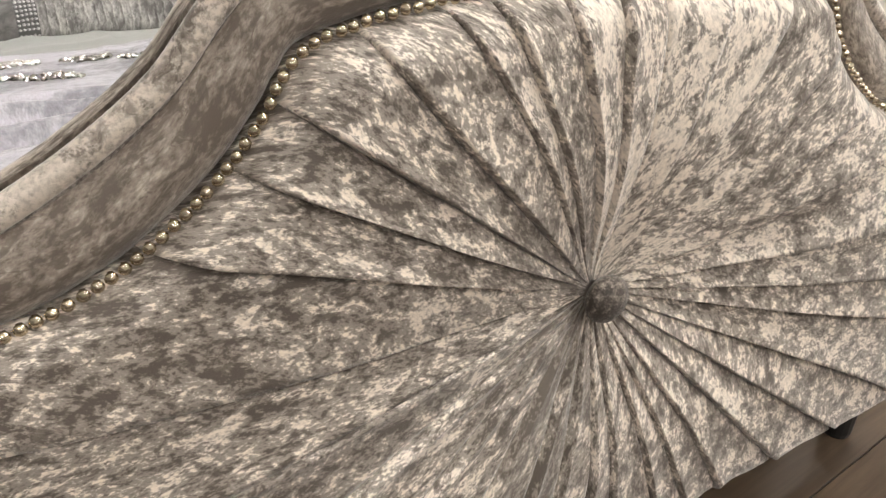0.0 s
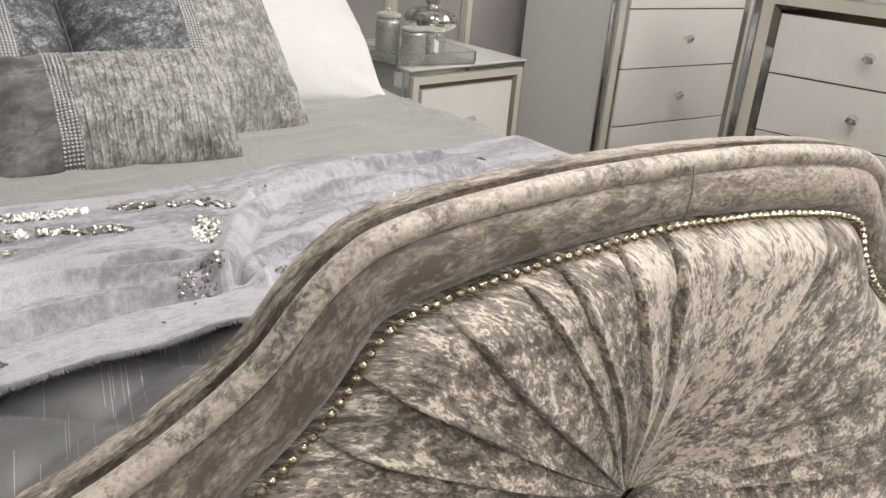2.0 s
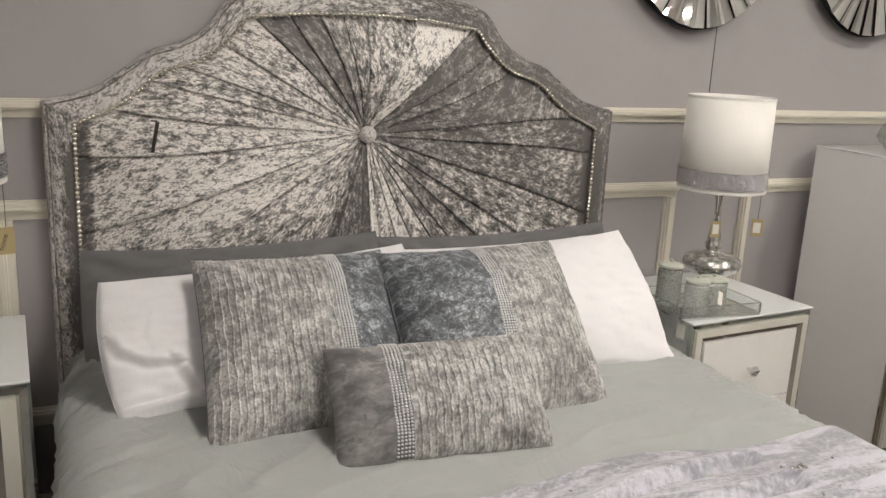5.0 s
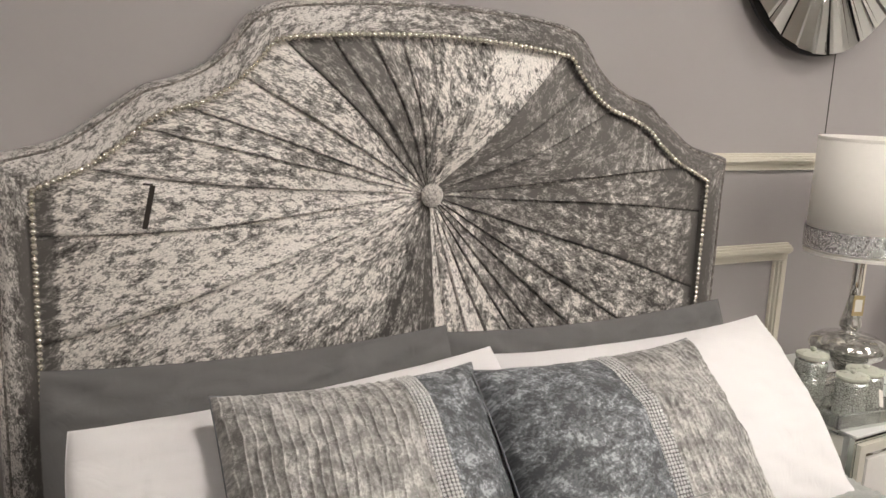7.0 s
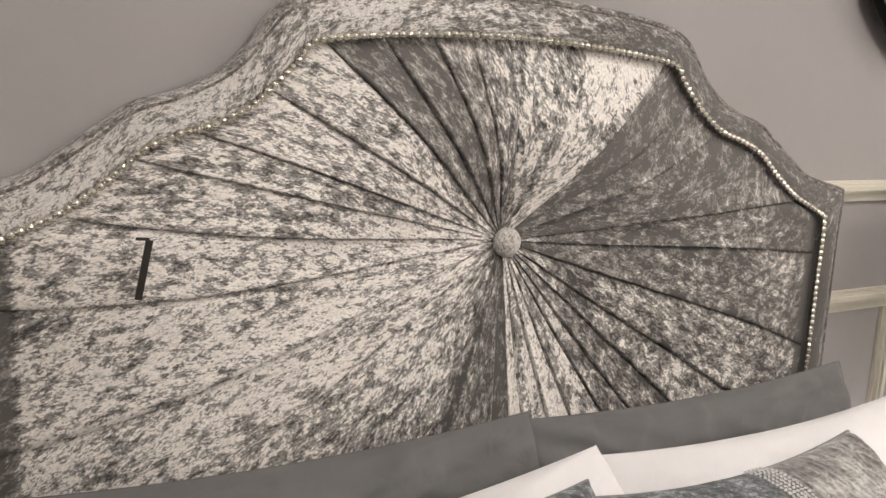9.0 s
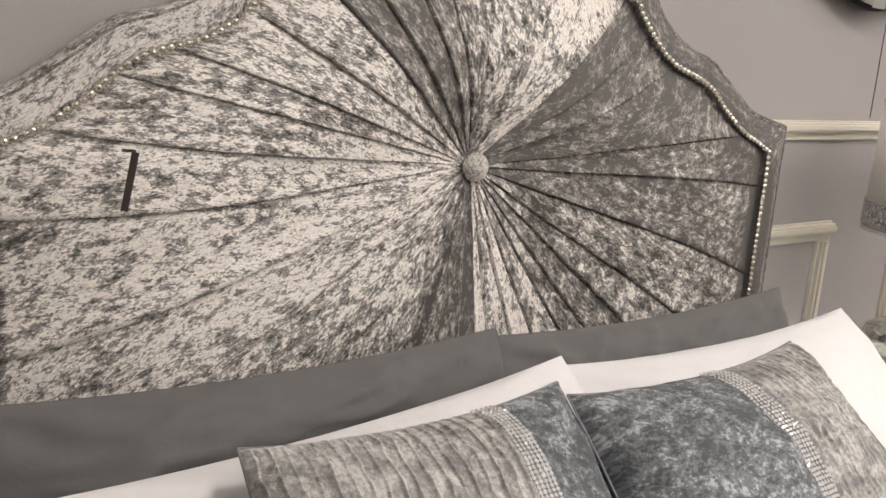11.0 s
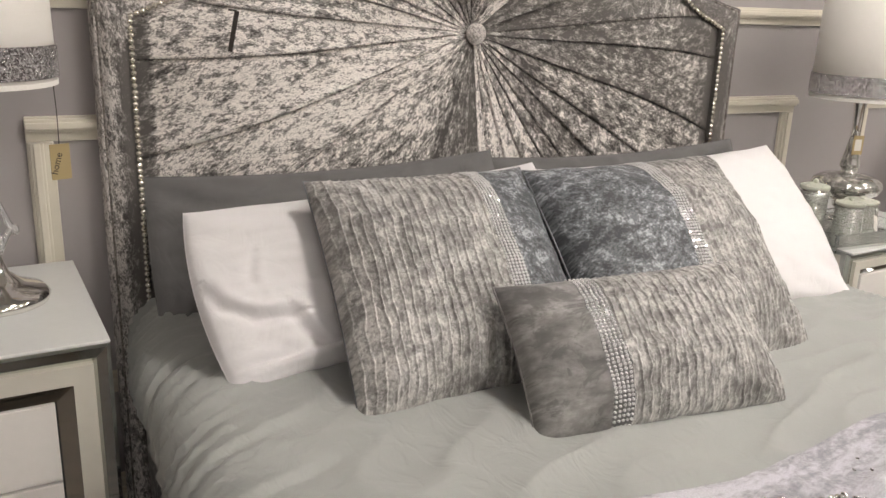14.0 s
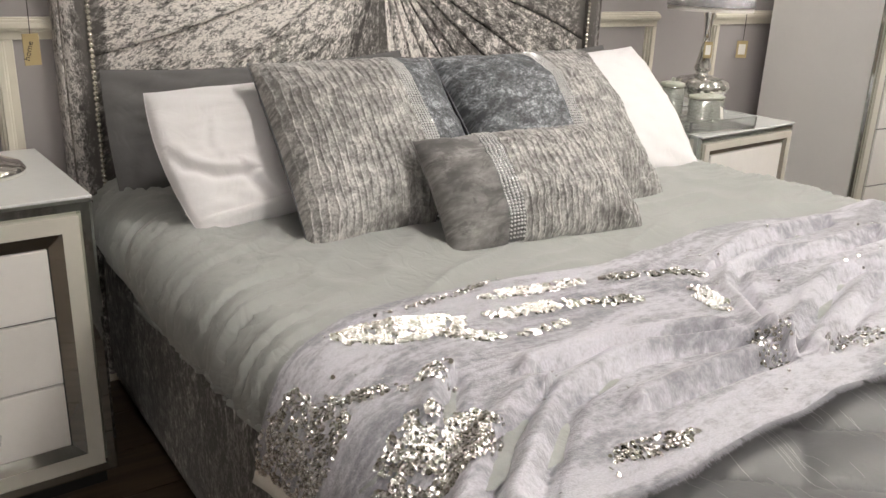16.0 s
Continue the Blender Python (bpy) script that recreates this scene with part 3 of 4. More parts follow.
# Border painted darker at the left, paler at the right where light catches.
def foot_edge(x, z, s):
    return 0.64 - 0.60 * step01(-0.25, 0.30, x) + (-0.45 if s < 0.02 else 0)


headboard = sunburst_board("headboard", "tall shaped headboard with pleated sunburst and nail-head trim", HEAD_OUT, HEAD_IN, -0.008, 0.046, (0.004, 1.111), HEAD_CUTS, HEAD_SHEEN_TONES, VELVET_HEAD, VELVET_EDGE, 0.051, 0.0065, 0.5, head_edge, 0.025, 0.0, 0.012, 0.30, 0.0013, 0.712, 0.16)
headboard.matrix_basis = pose(0, 0, 0, 0, 0, -1.5)
footboard = sunburst_board("footboard", "low shaped footboard with pleated sunburst and nail-head trim", FOOT_OUT, FOOT_IN, -2.012, -1.968, (0.030, 0.508), FOOT_CUTS, FOOT_LIT_TONES, VELVET_FOOT, VELVET_EDGE_F, 0.044, 0.0085, 0.35, foot_edge, 0.027, 0.0, 0.020, 0.055, 0.0020, 9.0, 0.215, True)
footboard.matrix_basis = pose(0, -2.012, 0, 0, 0, -5.7) @ pose(0, 2.012, 0)
# rounded roll along the footboard's outer edge
roll_line = [Vector((0, -2.004, 0)) + o + (q - o).normalized() * 0.0085 for o, q in zip(full_line(FOOT_OUT, 8), full_line(FOOT_IN, 8))]
bm = tube(roll_line, 0.0108, 14)
me = bpy.data.meshes.new("edge_roll")
bm.to_mesh(me)
bm.free()
at = me.attributes.new("nap_tone", "FLOAT", "POINT")
at.data.foreach_set("value", np.full(len(me.vertices), 0.1))
link("edge_roll", me, VELVET_ROLL, footboard, "rounded velvet roll along the edge", True)
# centre seam of the footboard's border
part("border_seam", tube([(0.0, -2.0265 + 0.004 * abs(k - 4) ** 2 / 16, 0.845 + 0.0068 * k) for k in range(9)], 0.0006, 5), PIPING, footboard)

for sx in (-1, 1):
    seam = [Vector((sx * (0.808 - 0.056 * k / 6), -0.0125 + 0.004 * abs(k - 3) / 3, 1.178 - 0.043 * k / 6)) for k in range(7)]
    part("mitre_seam", tube(seam, 0.0009, 5), DARK_STRAP, headboard)

# hanging label strap pinned to the headboard
bm = box(-0.0046, 0.0046, -0.0015, 0.0015, -0.080, 0.0, 0.0008)
bm.transform(pose(-0.560, -0.092, 1.150, 8, 10, 0))
part("label_strap", bm, DARK_STRAP, headboard, "dark leather label strap")
bm = box(-0.012, 0.005, -0.001, 0.001, -0.002, 0.002, 0.0006)
bm.transform(pose(-0.564, -0.088, 1.151, 0, 5, 0))
part("label_pin", bm, DARK_STRAP, headboard)


def side_rail(sx):
    grid, uv = [], []
    for j in range(41):
        y = -1.92 + 1.9 * j / 40
        row, ur = [], []
        for z, d in ((0.05, -0.02), (0.052, 0.0), (0.10, 0.004), (0.22, 0.006), (0.34, 0.004), (0.395, 0.0), (0.40, -0.02)):
            row.append((sx * (0.772 + d + 0.002 * nz(y * 6, z * 9)), y, z))
            ur.append((z, y))
        grid.append(row), uv.append(ur)
    link("side_rail", sheet_mesh("side_rail", grid, uv, 0.55, sx > 0), VELVET_RAIL_SHADED, bed, "crushed velvet side rail", True)


side_rail(-1), side_rail(1)
for sx in (-0.73, 0.73):
    for sy, top in ((-1.955 - 0.1 * sx, 0.13), (-0.05, 0.055)):
        part("foot", lathe([(0.022, 0.0), (0.025, 0.01), (0.03, top)], 16, (sx, sy, 0.0)), BLACK, bed)
part("slat_base", box(-0.75, 0.75, -1.9, -0.02, 0.26, 0.30, 0.005), BLACK, bed)

mattress = tagged(part("mattress", box(-0.75, 0.75, -1.915, 0.0, 0.302, 0.545, 0.03), WHITE_COTTON), "deep white mattress under the bedding", "mattress")


def drape(s, top, half, radius, droop=0.0):
    """Across the bed: where a cloth lies at arc length s from the middle line. Returns x, z and the outward normal."""
    sign = -1 if s < 0 else 1
    s = abs(s)
    flat = half - radius
    if s <= flat:
        return sign * s, top - droop * (s / flat) ** 4, 0.0, 1.0
    a = (s - flat) / radius
    if a < math.pi / 2:
        return sign * (flat + radius * math.sin(a)), top - droop - radius * (1 - math.cos(a)), sign * math.sin(a), math.cos(a)
    return sign * half, top - droop - radius - (s - flat - radius * math.pi / 2), sign * 1.0, 0.0


def duvet_point(s, y):
    x, z, nx, nzv = drape(s, 0.580, 0.795, 0.10, 0.008)
    side = step01(0.55, 0.80, abs(s))
    lump = 0.008 * nz(s * 2.2, y * 2.4, 1.0) + 0.0045 * nz(s * 6 + 3 * nz(s, y * 2), y * 5, 2.0)
    crease = 0.009 * (1 - abs(nz(s * 3.0 + y * 4.0, y * 9 - s * 4, 5.0)) * 2) ** 3 if abs(s) < 0.7 else 0.0
    skew = y * 44.0 + 16.0 * abs(s) + 1.6 * nz(s * 2.5, y * 2.0, 8.0)
    fold = max(0.0, 1 - abs(nz(skew, s * 0.9, 9.0)) * 2.4) ** 1.2
    small = max(0.0, 1 - abs(nz(skew * 2.4, s * 1.6, 2.0)) * 3.0)
    ripple = side * (1 - 0.7 * step01(0.84, 0.93, abs(s))) * (0.012 * fold + 0.009 * small ** 1.6 + 0.006 * nz(s * 4, y * 12, 3.0))
    bulge = (0.024 if s < 0 else 0.004) * math.sin(math.pi * step01(0.66, 0.98, abs(s)))
    near_head = 0.025 * step01(-0.22, -0.02, y) * side + (0.022 * step01(0.84, 0.95, abs(s)) if s < 0 else 0.0)
    d = lump + crease + ripple + bulge
    return Vector((x + nx * (d - near_head), y, z + nzv * d - near_head * 0.4))


def duvet_hem(y):
    return 0.955 + 0.008 * nz(y * 3.0, 7.0) + 0.02 * step01(-0.5, -0.1, y) - 0.105 * step01(-0.35, -1.0, y)


rows = 201
grid = []
for j in range(rows):
    y = -1.50 + 1.455 * j / (rows - 1)
    e = duvet_hem(y)
    line = [duvet_point(e * k / 70, y) for k in range(-70, 71)]
    inner = [Vector((p.x * 0.975, p.y, p.z - 0.02)) for p in line]
    grid.append(line + inner[::-1] + [line[0]])
duvet = tagged(link("duvet", sheet_mesh("duvet", grid), DUVET_COTTON, None, "", True), "sage-grey cotton duvet, smoothed and slightly creased", "duvet")


for sgn in (-1, 1):
    edge = [duvet_point(sgn * duvet_hem(-1.49 + 1.44 * k / 90), -1.49 + 1.44 * k / 90) for k in range(91)]
    part("hem", tube(edge, 0.006, 6), DUVET_COTTON, duvet, "stitched duvet hem", True)


def coverlet_point(s, y):
    x, z, nx, nzv = drape(s, 0.560, 0.785, 0.07, 0.004)
    quilt = 0.019 * (abs(math.sin((s * 0.8 + y) * 19)) * abs(math.sin((s * 0.8 - y * 1.1) * 19))) ** 0.45
    d = quilt + 0.005 * nz(s * 5, y * 5, 6.0) - 0.012 * step01(-1.8, -1.92, y)
    return Vector((x + nx * d, y, z + nzv * d))


grid, uv = [], []
for j in range(61):
    y = -1.918 + 0.418 * j / 60
    line = [coverlet_point(0.93 * k / 90, y) for k in range(-90, 91)]
    grid.append(line)
    uv.append([(0.93 * k / 90, y) for k in range(-90, 91)])
coverlet = tagged(link("coverlet", sheet_mesh("coverlet", grid, uv), COVERLET, None, "", True), "charcoal quilted satin coverlet with fine silver stitches", "coverlet")


# silver thread sewn in short slanting runs
sv, sf = [], []
for _ in range(330):
    a, b = random.uniform(-0.85, 0.85), random.uniform(-1.90, -1.52)
    n0 = len(sv)
    for k in range(5):
        p = coverlet_point(a + 0.020 * k / 4, b + 0.075 * k / 4) + Vector((0, 0, 0.0012))
        sv += [tuple(p + Vector((-0.0004, 0, 0))), tuple(p + Vector((0.0004, 0, 0)))]
    sf += [(n0 + 2 * k, n0 + 2 * k + 1, n0 + 2 * k + 3, n0 + 2 * k + 2) for k in range(4)]
me = bpy.data.meshes.new("stitching")
me.from_pydata(sv, [], sf)
tagged(link("stitching", me, THREAD, coverlet, "fine silver stitches"), kind="stuff")


# ---- the throw ----
def throw_edges(s):
    top = -1.070 - 0.02 * nz(s * 4.0, 2.0) - 0.075 * step01(-0.66, -0.90, s) + 0.02 * math.sin(s * 9)
    low = -1.582 + 0.018 * nz(s * 5.0, 9.0) - 0.02 * step01(-0.2, -0.7, s)
    return top, low


CREASES = [((-0.18, -1.46), (-0.157, -1.427), (-0.063, -1.289), (0.02, -1.23), (0.243, -1.248), (0.441, -1.241)), ((-0.181, -1.468), (-0.102, -1.436), (0.151, -1.341), (0.287, -1.342), (0.5, -1.33)), ((-0.131, -1.495), (-0.034, -1.464), (0.17, -1.399), (0.29, -1.405), (0.516, -1.45)),
           ((-0.71, -1.544), (-0.553, -1.418), (-0.412, -1.385), (-0.30, -1.40), (-0.178, -1.452)), ((-0.752, -1.518), (-0.663, -1.435), (-0.567, -1.387)), ((-0.692, -1.353), (-0.642, -1.30)), ((-0.466, -1.479), (-0.218, -1.48)), ((-0.52, -1.335), (-0.40, -1.335), (-0.237, -1.381)), ((0.0, -1.20), (0.2, -1.15), (0.42, -1.14))]


def crease_lift(s, y):
    """Soft folds along a few lines: a ridge beside a narrow valley."""
    total = 0.0
    for line in CREASES:
        best, side = 9.0, 1.0
        for (ax, ay), (bx, by) in zip(line, line[1:]):
            ex, ey = bx - ax, by - ay
            t = min(1.0, max(0.0, ((s - ax) * ex + (y - ay) * ey) / (ex * ex + ey * ey)))
            dx, dy = s - ax - t * ex, y - ay - t * ey
            d = math.hypot(dx, dy)
            if d < best:
                best, side = d, (1.0 if ex * dy - ey * dx > 0 else -1.0)
        if best < 0.09:
            total += 0.015 * math.exp(-((best * side - 0.020) / 0.017) ** 2) - 0.018 * math.exp(-((best * side + 0.003) / 0.012) ** 2)
    return total


def throw_point(s, f, lift=0.0):
    """A place on the throw: s across the bed, f from the top edge (0) to the lower edge (1)."""
    top, low = throw_edges(s)
    y = top + (low - top) * f
    x, z, nx, nzv = drape(s, 0.592, 0.812, 0.10, 0.008)
    w = nz(s * 1.6, y * 1.6, 12.0)
    kx, ky = s + 0.18, y + 1.46
    far = math.hypot(kx, ky)
    ang = math.atan2(ky, kx)
    fan = max(0.0, 1 - abs(nz(math.cos(ang) * 4.0 + 5.0, math.sin(ang) * 4.0, far * 1.1)) * 3.0) ** 1.4 * step01(0.08, 0.26, far)
    ridge = max(0.0, 1 - abs(nz(s * 1.9 + 1.2 * w, y * 4.2 - s * 1.8 + w, 3.0)) * 3.0) ** 1.5
    right = step01(-0.3, 0.0, s)
    calm = (1 - 0.75 * step01(0.45, 0.75, s)) * (1 - 0.5 * right * step01(0.8, 1.0, f))
    d = 0.006 + 0.007 * calm * (fan * (0.35 + 0.65 * right) + 0.5 * ridge * (1 - 0.6 * right)) + 0.0012 * nz(s * 9, y * 9, 5.0) + 0.006 * nz(s * 2, y * 2, 1.0) + lift
    d += crease_lift(s + 0.02 * w, y) * calm
    d += 0.010 * step01(0.88, 1.0, f) * (1 + nz(s * 14, 3.0)) * 0.5
    bulge = (0.016 if s < 0 else 0.004) * math.sin(math.pi * step01(0.70, 1.0, abs(s)))
    bulge += 0.030 * step01(-0.80, -0.95, s)
    return Vector((x + nx * (d + bulge), y, z + nzv * (d + bulge)))


S0, S1 = -0.90, 1.02


def throw_end(f):
    """Where the hanging end of the throw stops."""
    return S0 + 0.10 * f + 0.012 * nz(f * 5.0, 3.0)


grid, uv = [], []
for j in range(131):
    f = j / 130
    line, ur = [], []
    for k in range(461):
        s = throw_end(f) + (S1 - throw_end(f)) * k / 460
        line.append(throw_point(s, f))
        ur.append((s, f * 0.51))
    grid.append(line), uv.append(ur)
throw = tagged(link("throw", sheet_mesh("throw", grid, uv, None, True), PLUSH, None, "", True), "lilac-grey plush throw with silver sequin patches, draped across the bed", "throw")
# folded hem with the cream backing showing
grid = []
for k in range(121):
    s = -0.13 + 1.11 * k / 120
    p, q = throw_point(s, 1.0), throw_point(s, 0.97)
    thin = step01(-0.13, 0.02, s)
    out = 0.002 + 0.004 * thin + 0.004 * (0.5 + 0.5 * nz(s * 5, 1.0)) * step01(-0.13, 0.05, s)
    grid.append([q + Vector((0, 0, 0.001)), p + Vector((0, -0.002, 0.002)), p + Vector((0, -out * 0.6, -0.001)), p + Vector((0, -out, -0.005 * thin)), p + Vector((0, -out * 0.8, -0.002 - 0.009 * thin)), p + Vector((0, 0.01, -0.003 - 0.011 * thin))])
link("hem", sheet_mesh("hem", grid, None, None, True), CREAM_FLEECE, throw, "cream fleece backing folded at the hem", True)
grid = []
for k in range(31):
    f = k / 30
    p = throw_point(throw_end(f), f)
    grid.append([p + Vector((0.012, 0, 0.02)), p + Vector((-0.002, 0, 0.004)), p + Vector((-0.006, 0, -0.012)), p + Vector((0.004, 0, -0.018)), p + Vector((0.02, 0, -0.004))])
link("hem", sheet_mesh("hem", grid), CREAM_FLEECE, throw, "cream fleece backing folded at the hem", True)

# patches where the sequins show: across, along the bed, half sizes, turn, count
PATCHES = [
    (-0.62, -1.145, 0.10, 0.040, -15, 620), (-0.55, -1.21, 0.05, 0.014, -35, 90), (-0.36, -1.125, 0.10, 0.016, -8, 230), (-0.40, -1.185, 0.10, 0.018, -12, 230), (-0.28, -1.225, 0.05, 0.014, -20, 100),
    (-0.44, -1.245, 0.05, 0.010, 0, 60), (-0.17, -1.165, 0.07, 0.012, -20, 130), (-0.085, -1.20, 0.035, 0.018, -30, 90), (-0.14, -1.295, 0.022, 0.050, -20, 130), (-0.22, -1.46, 0.04, 0.030, 40, 60),
    (-0.655, -1.285, 0.030, 0.022, 10, 60), (-0.735, -1.41, 0.085, 0.060, 25, 480), (-0.84, -1.45, 0.06, 0.050, 10, 260), (-0.845, -1.24, 0.07, 0.085, 20, 560), (-0.93, -1.30, 0.06, 0.07, 10, 320), (-0.74, -1.27, 0.05, 0.012, -30, 60),
    (-0.54, -1.545, 0.06, 0.018, -10, 110), (-0.07, -1.50, 0.06, 0.03, -10, 70), (0.486, -1.203, 0.025, 0.008, 0, 20), (0.70, -1.36, 0.03, 0.014, 0, 34), (0.30, -1.42, 0.03, 0.01, 0, 14), (-0.50, -1.075, 0.14, 0.006, 4, 60),
]
rng = random.Random(5)
verts, faces = [], []


def sequin_at(s, y, lean=(0.02, -0.1), loose=0.36):
    top, low = throw_edges(s)
    f = (y - top) / (low - top)
    if not 0.0 <= f <= 1.0 or s < throw_end(f) + 0.006:
        return
    p = throw_point(s, f)
    du = throw_point(s + 0.004, f) - p
    dv = throw_point(s, min(1.0, f + 0.008)) - p if f < 0.99 else p - throw_point(s, f - 0.008)
    nrm = dv.cross(du)
    nrm = nrm.normalized() if nrm.z > 0 or abs(s) > 0.8 else -nrm.normalized()
    if nrm.dot(Vector((-0.4 if s < 0 else 0.4, 0, 1))) < 0:
        nrm = -nrm
    nrm = (nrm + Vector((rng.gauss(lean[0], loose), rng.gauss(lean[1], loose), rng.gauss(0, 0.1)))).normalized()
    a = nrm.orthogonal().normalized()
    b = nrm.cross(a)
    r = rng.uniform(0.0025, 0.0034)
    p = p + nrm * rng.uniform(0.002, 0.0045)
    k0 = len(verts)
    for k in range(6):
        verts.append(tuple(p + r * (math.cos(k * math.pi / 3) * a + math.sin(k * math.pi / 3) * b)))
    verts.append(tuple(p - nrm * 0.0006))
    for k in range(6):
        faces.append((k0 + k, k0 + (k + 1) % 6, k0 + 6))


for k, (ps, py, hs, hy, turn, count) in enumerate(PATCHES):
    lean, loose = ((-0.11, -0.64), 0.28) if k in (1, 2, 3, 5, 8, 11, 14) else ((0.10, -0.40), 0.42)
    if k == 0:
        lean, loose = (-0.11, -0.64), 0.13
    ca, sa = math.cos(radians(turn)), math.sin(radians(turn))
    for _ in range(int(count * 4.2)):
        a, b = rng.uniform(-1, 1), rng.uniform(-1, 1)
        if a * a + b * b > 1.0 + 0.5 * nz(ps * 9 + a * 3, b * 3) or nz(a * hs * 55 + ps * 7, b * hy * 55, py * 9) < -0.28:
            continue
        sequin_at(ps + a * hs * ca - b * hy * sa, py + a * hs * sa + b * hy * ca, lean, loose)
for _ in range(90):
    sequin_at(rng.uniform(-1.0, 0.8), rng.uniform(-1.57, -1.08))
# ragged pile along the throw's edges
fv, ff = [], []
for k in range(2600):
    s = rng.uniform(S0 + 0.12, -0.2) if k % 2 else rng.uniform(S0 + 0.12, 0.75)
    low = k % 5 > 0
    p = throw_point(s, 1.0 if low else 0.0)
    a = p + Vector((rng.uniform(-0.002, 0.002), 0.003 if low else -0.003, -0.001))
    tip = p + Vector((rng.gauss(0, 0.003), (-1 if low else 1) * rng.uniform(0.003, 0.008), rng.uniform(-0.008, 0.001)))
    n0 = len(fv)
    fv += [tuple(a + Vector((-0.0016, 0, 0))), tuple(a + Vector((0.0016, 0, 0))), tuple(tip)]
    ff.append((n0, n0 + 1, n0 + 2))
me = bpy.data.meshes.new("edge_pile")
me.from_pydata(fv, [], ff)
tagged(link("edge_pile", me, PLUSH, throw, "ragged pile along the throw's edge"), kind="stuff")
me = bpy.data.meshes.new("sequin_layer")
me.from_pydata(verts, [], faces)
tagged(link("sequin_layer", me, SEQUIN, throw, "silver two-way sequins, flipped in patches"), kind="stuff")


# ---- pillows and cushions ----
def frame_of(tl, tr, low, depth_back):
    """A pose whose x runs from tl to tr and whose z rises along the side; the origin is midway between tl and tr."""
    tl, tr, low = Vector(tl), Vector(tr), Vector(low)
    x = (tr - tl).normalized()
    z = low
    z = (z - x * z.dot(x)).normalized()
    y = z.cross(x)
    m = Matrix((x, y, z)).transposed().to_4x4()
    m.translation = (tl + tr) / 2 + y * depth_back
    return m


PILLOW_FOLDS = [
    (((-0.96, 0.10), (-0.91, -0.16), (-0.81, -0.33), (-0.646, -0.40)), 0.013, 0.075),
    (((-0.66, -0.36), (-0.62, -0.58), (-0.54, -0.86)), 0.010, 0.085),
    (((-0.74, 0.30), (-0.775, 0.05), (-0.76, -0.12)), 0.003, 0.06),
]


def pillow_point(u, v, w, h, t, front, seed, crumple, pinch=0.05, flat=(1.0, 1.0), shear=0.0, dent=0):
    """On a stuffed case: u across, v up (both -1 to 1); the origin is at the middle of the top edge, front towards -y."""
    e = 2.3
    fat = (max(0.0, 1 - abs(u) ** e) * max(0.0, 1 - abs(v) ** e)) ** 0.48
    slack = -0.055 if dent and u * (3 - 2 * dent) < 0 else (-0.02 if dent or crumple >= 0.8 else pinch)
    x = u * w / 2 * (1 - slack * (1 - v * v) * abs(u) ** 2)
    sag = 1.2 if pinch > 0.05 else (2.6 if v > 0 else 0.7)
    z = v * h / 2 * (1 - pinch * sag * (1 - u * u) * abs(v) ** 2) - h / 2
    x += shear * z
    if dent == 2:
        # a loose corner
        x += 0.030 * max(0.0, u) ** 6 * max(0.0, -v) ** 8
    y = t / 2 * fat * (flat[0] if front else flat[1])
    edge = min(1.0, fat * 1.6)
    y += crumple * edge * (0.020 * nz(u * 1.7 + seed, v * 1.7) + 0.009 * nz(u * 4 + seed, v * 4 + 2 * nz(u * 2, v * 2, seed)) + 0.004 * nz(u * 9 + seed, v * 9))
    corner = abs(u) ** 3 * abs(v) ** 3
    y += crumple * 0.010 * math.sin((abs(u) - abs(v)) * 16 + seed) * min(1.0, corner * 4) * edge
    if crumple > 0.8 and front:
        q = nz(u * 1.2 + seed, v * 1.2, 4.0)
        fold = max(0.0, 1 - abs(nz(u * 2.6 - v * 1.4 + q + seed, v * 1.6 + u * 0.8, 7.0)) * 4.0) ** 2
        y += 0.014 * crumple * fold * edge
    if dent == 1 and front:
        # slack cloth: ridges with a hollow beside them, and the stitched hem along the bottom
        for line, high, wide in PILLOW_FOLDS:
            best, side, along = 9.0, 1.0, 0.0
            for k, ((ax, ay), (bx, by)) in enumerate(zip(line, line[1:])):
                ex, ey = bx - ax, by - ay
                t = min(1.0, max(0.0, ((u - ax) * ex * 4.8 + (v - ay) * ey) / (ex * ex * 4.8 + ey * ey)))
                gap = math.hypot(2.2 * (u - ax - t * ex), v - ay - t * ey)
                if gap < best:
                    best, side, along = gap, (1.0 if ex * (v - ay) - ey * (u - ax) > 0 else -1.0), (k + t) / (len(line) - 1)
            fade = math.sin(math.pi * min(1.0, 0.12 + along * 0.80)) ** 0.6
            y += high * fade * (math.exp(-((best * side - wide * 0.5) / wide) ** 2) - 0.9 * math.exp(-((best * side + wide * 0.5) / (wide * 0.8)) ** 2)) * edge
        y += 0.006 * (step01(-0.80, -0.84, v) - step01(-0.88, -0.96, v)) * step01(-1.0, -0.9, u)
    return Vector((x, -y if front else y, z))


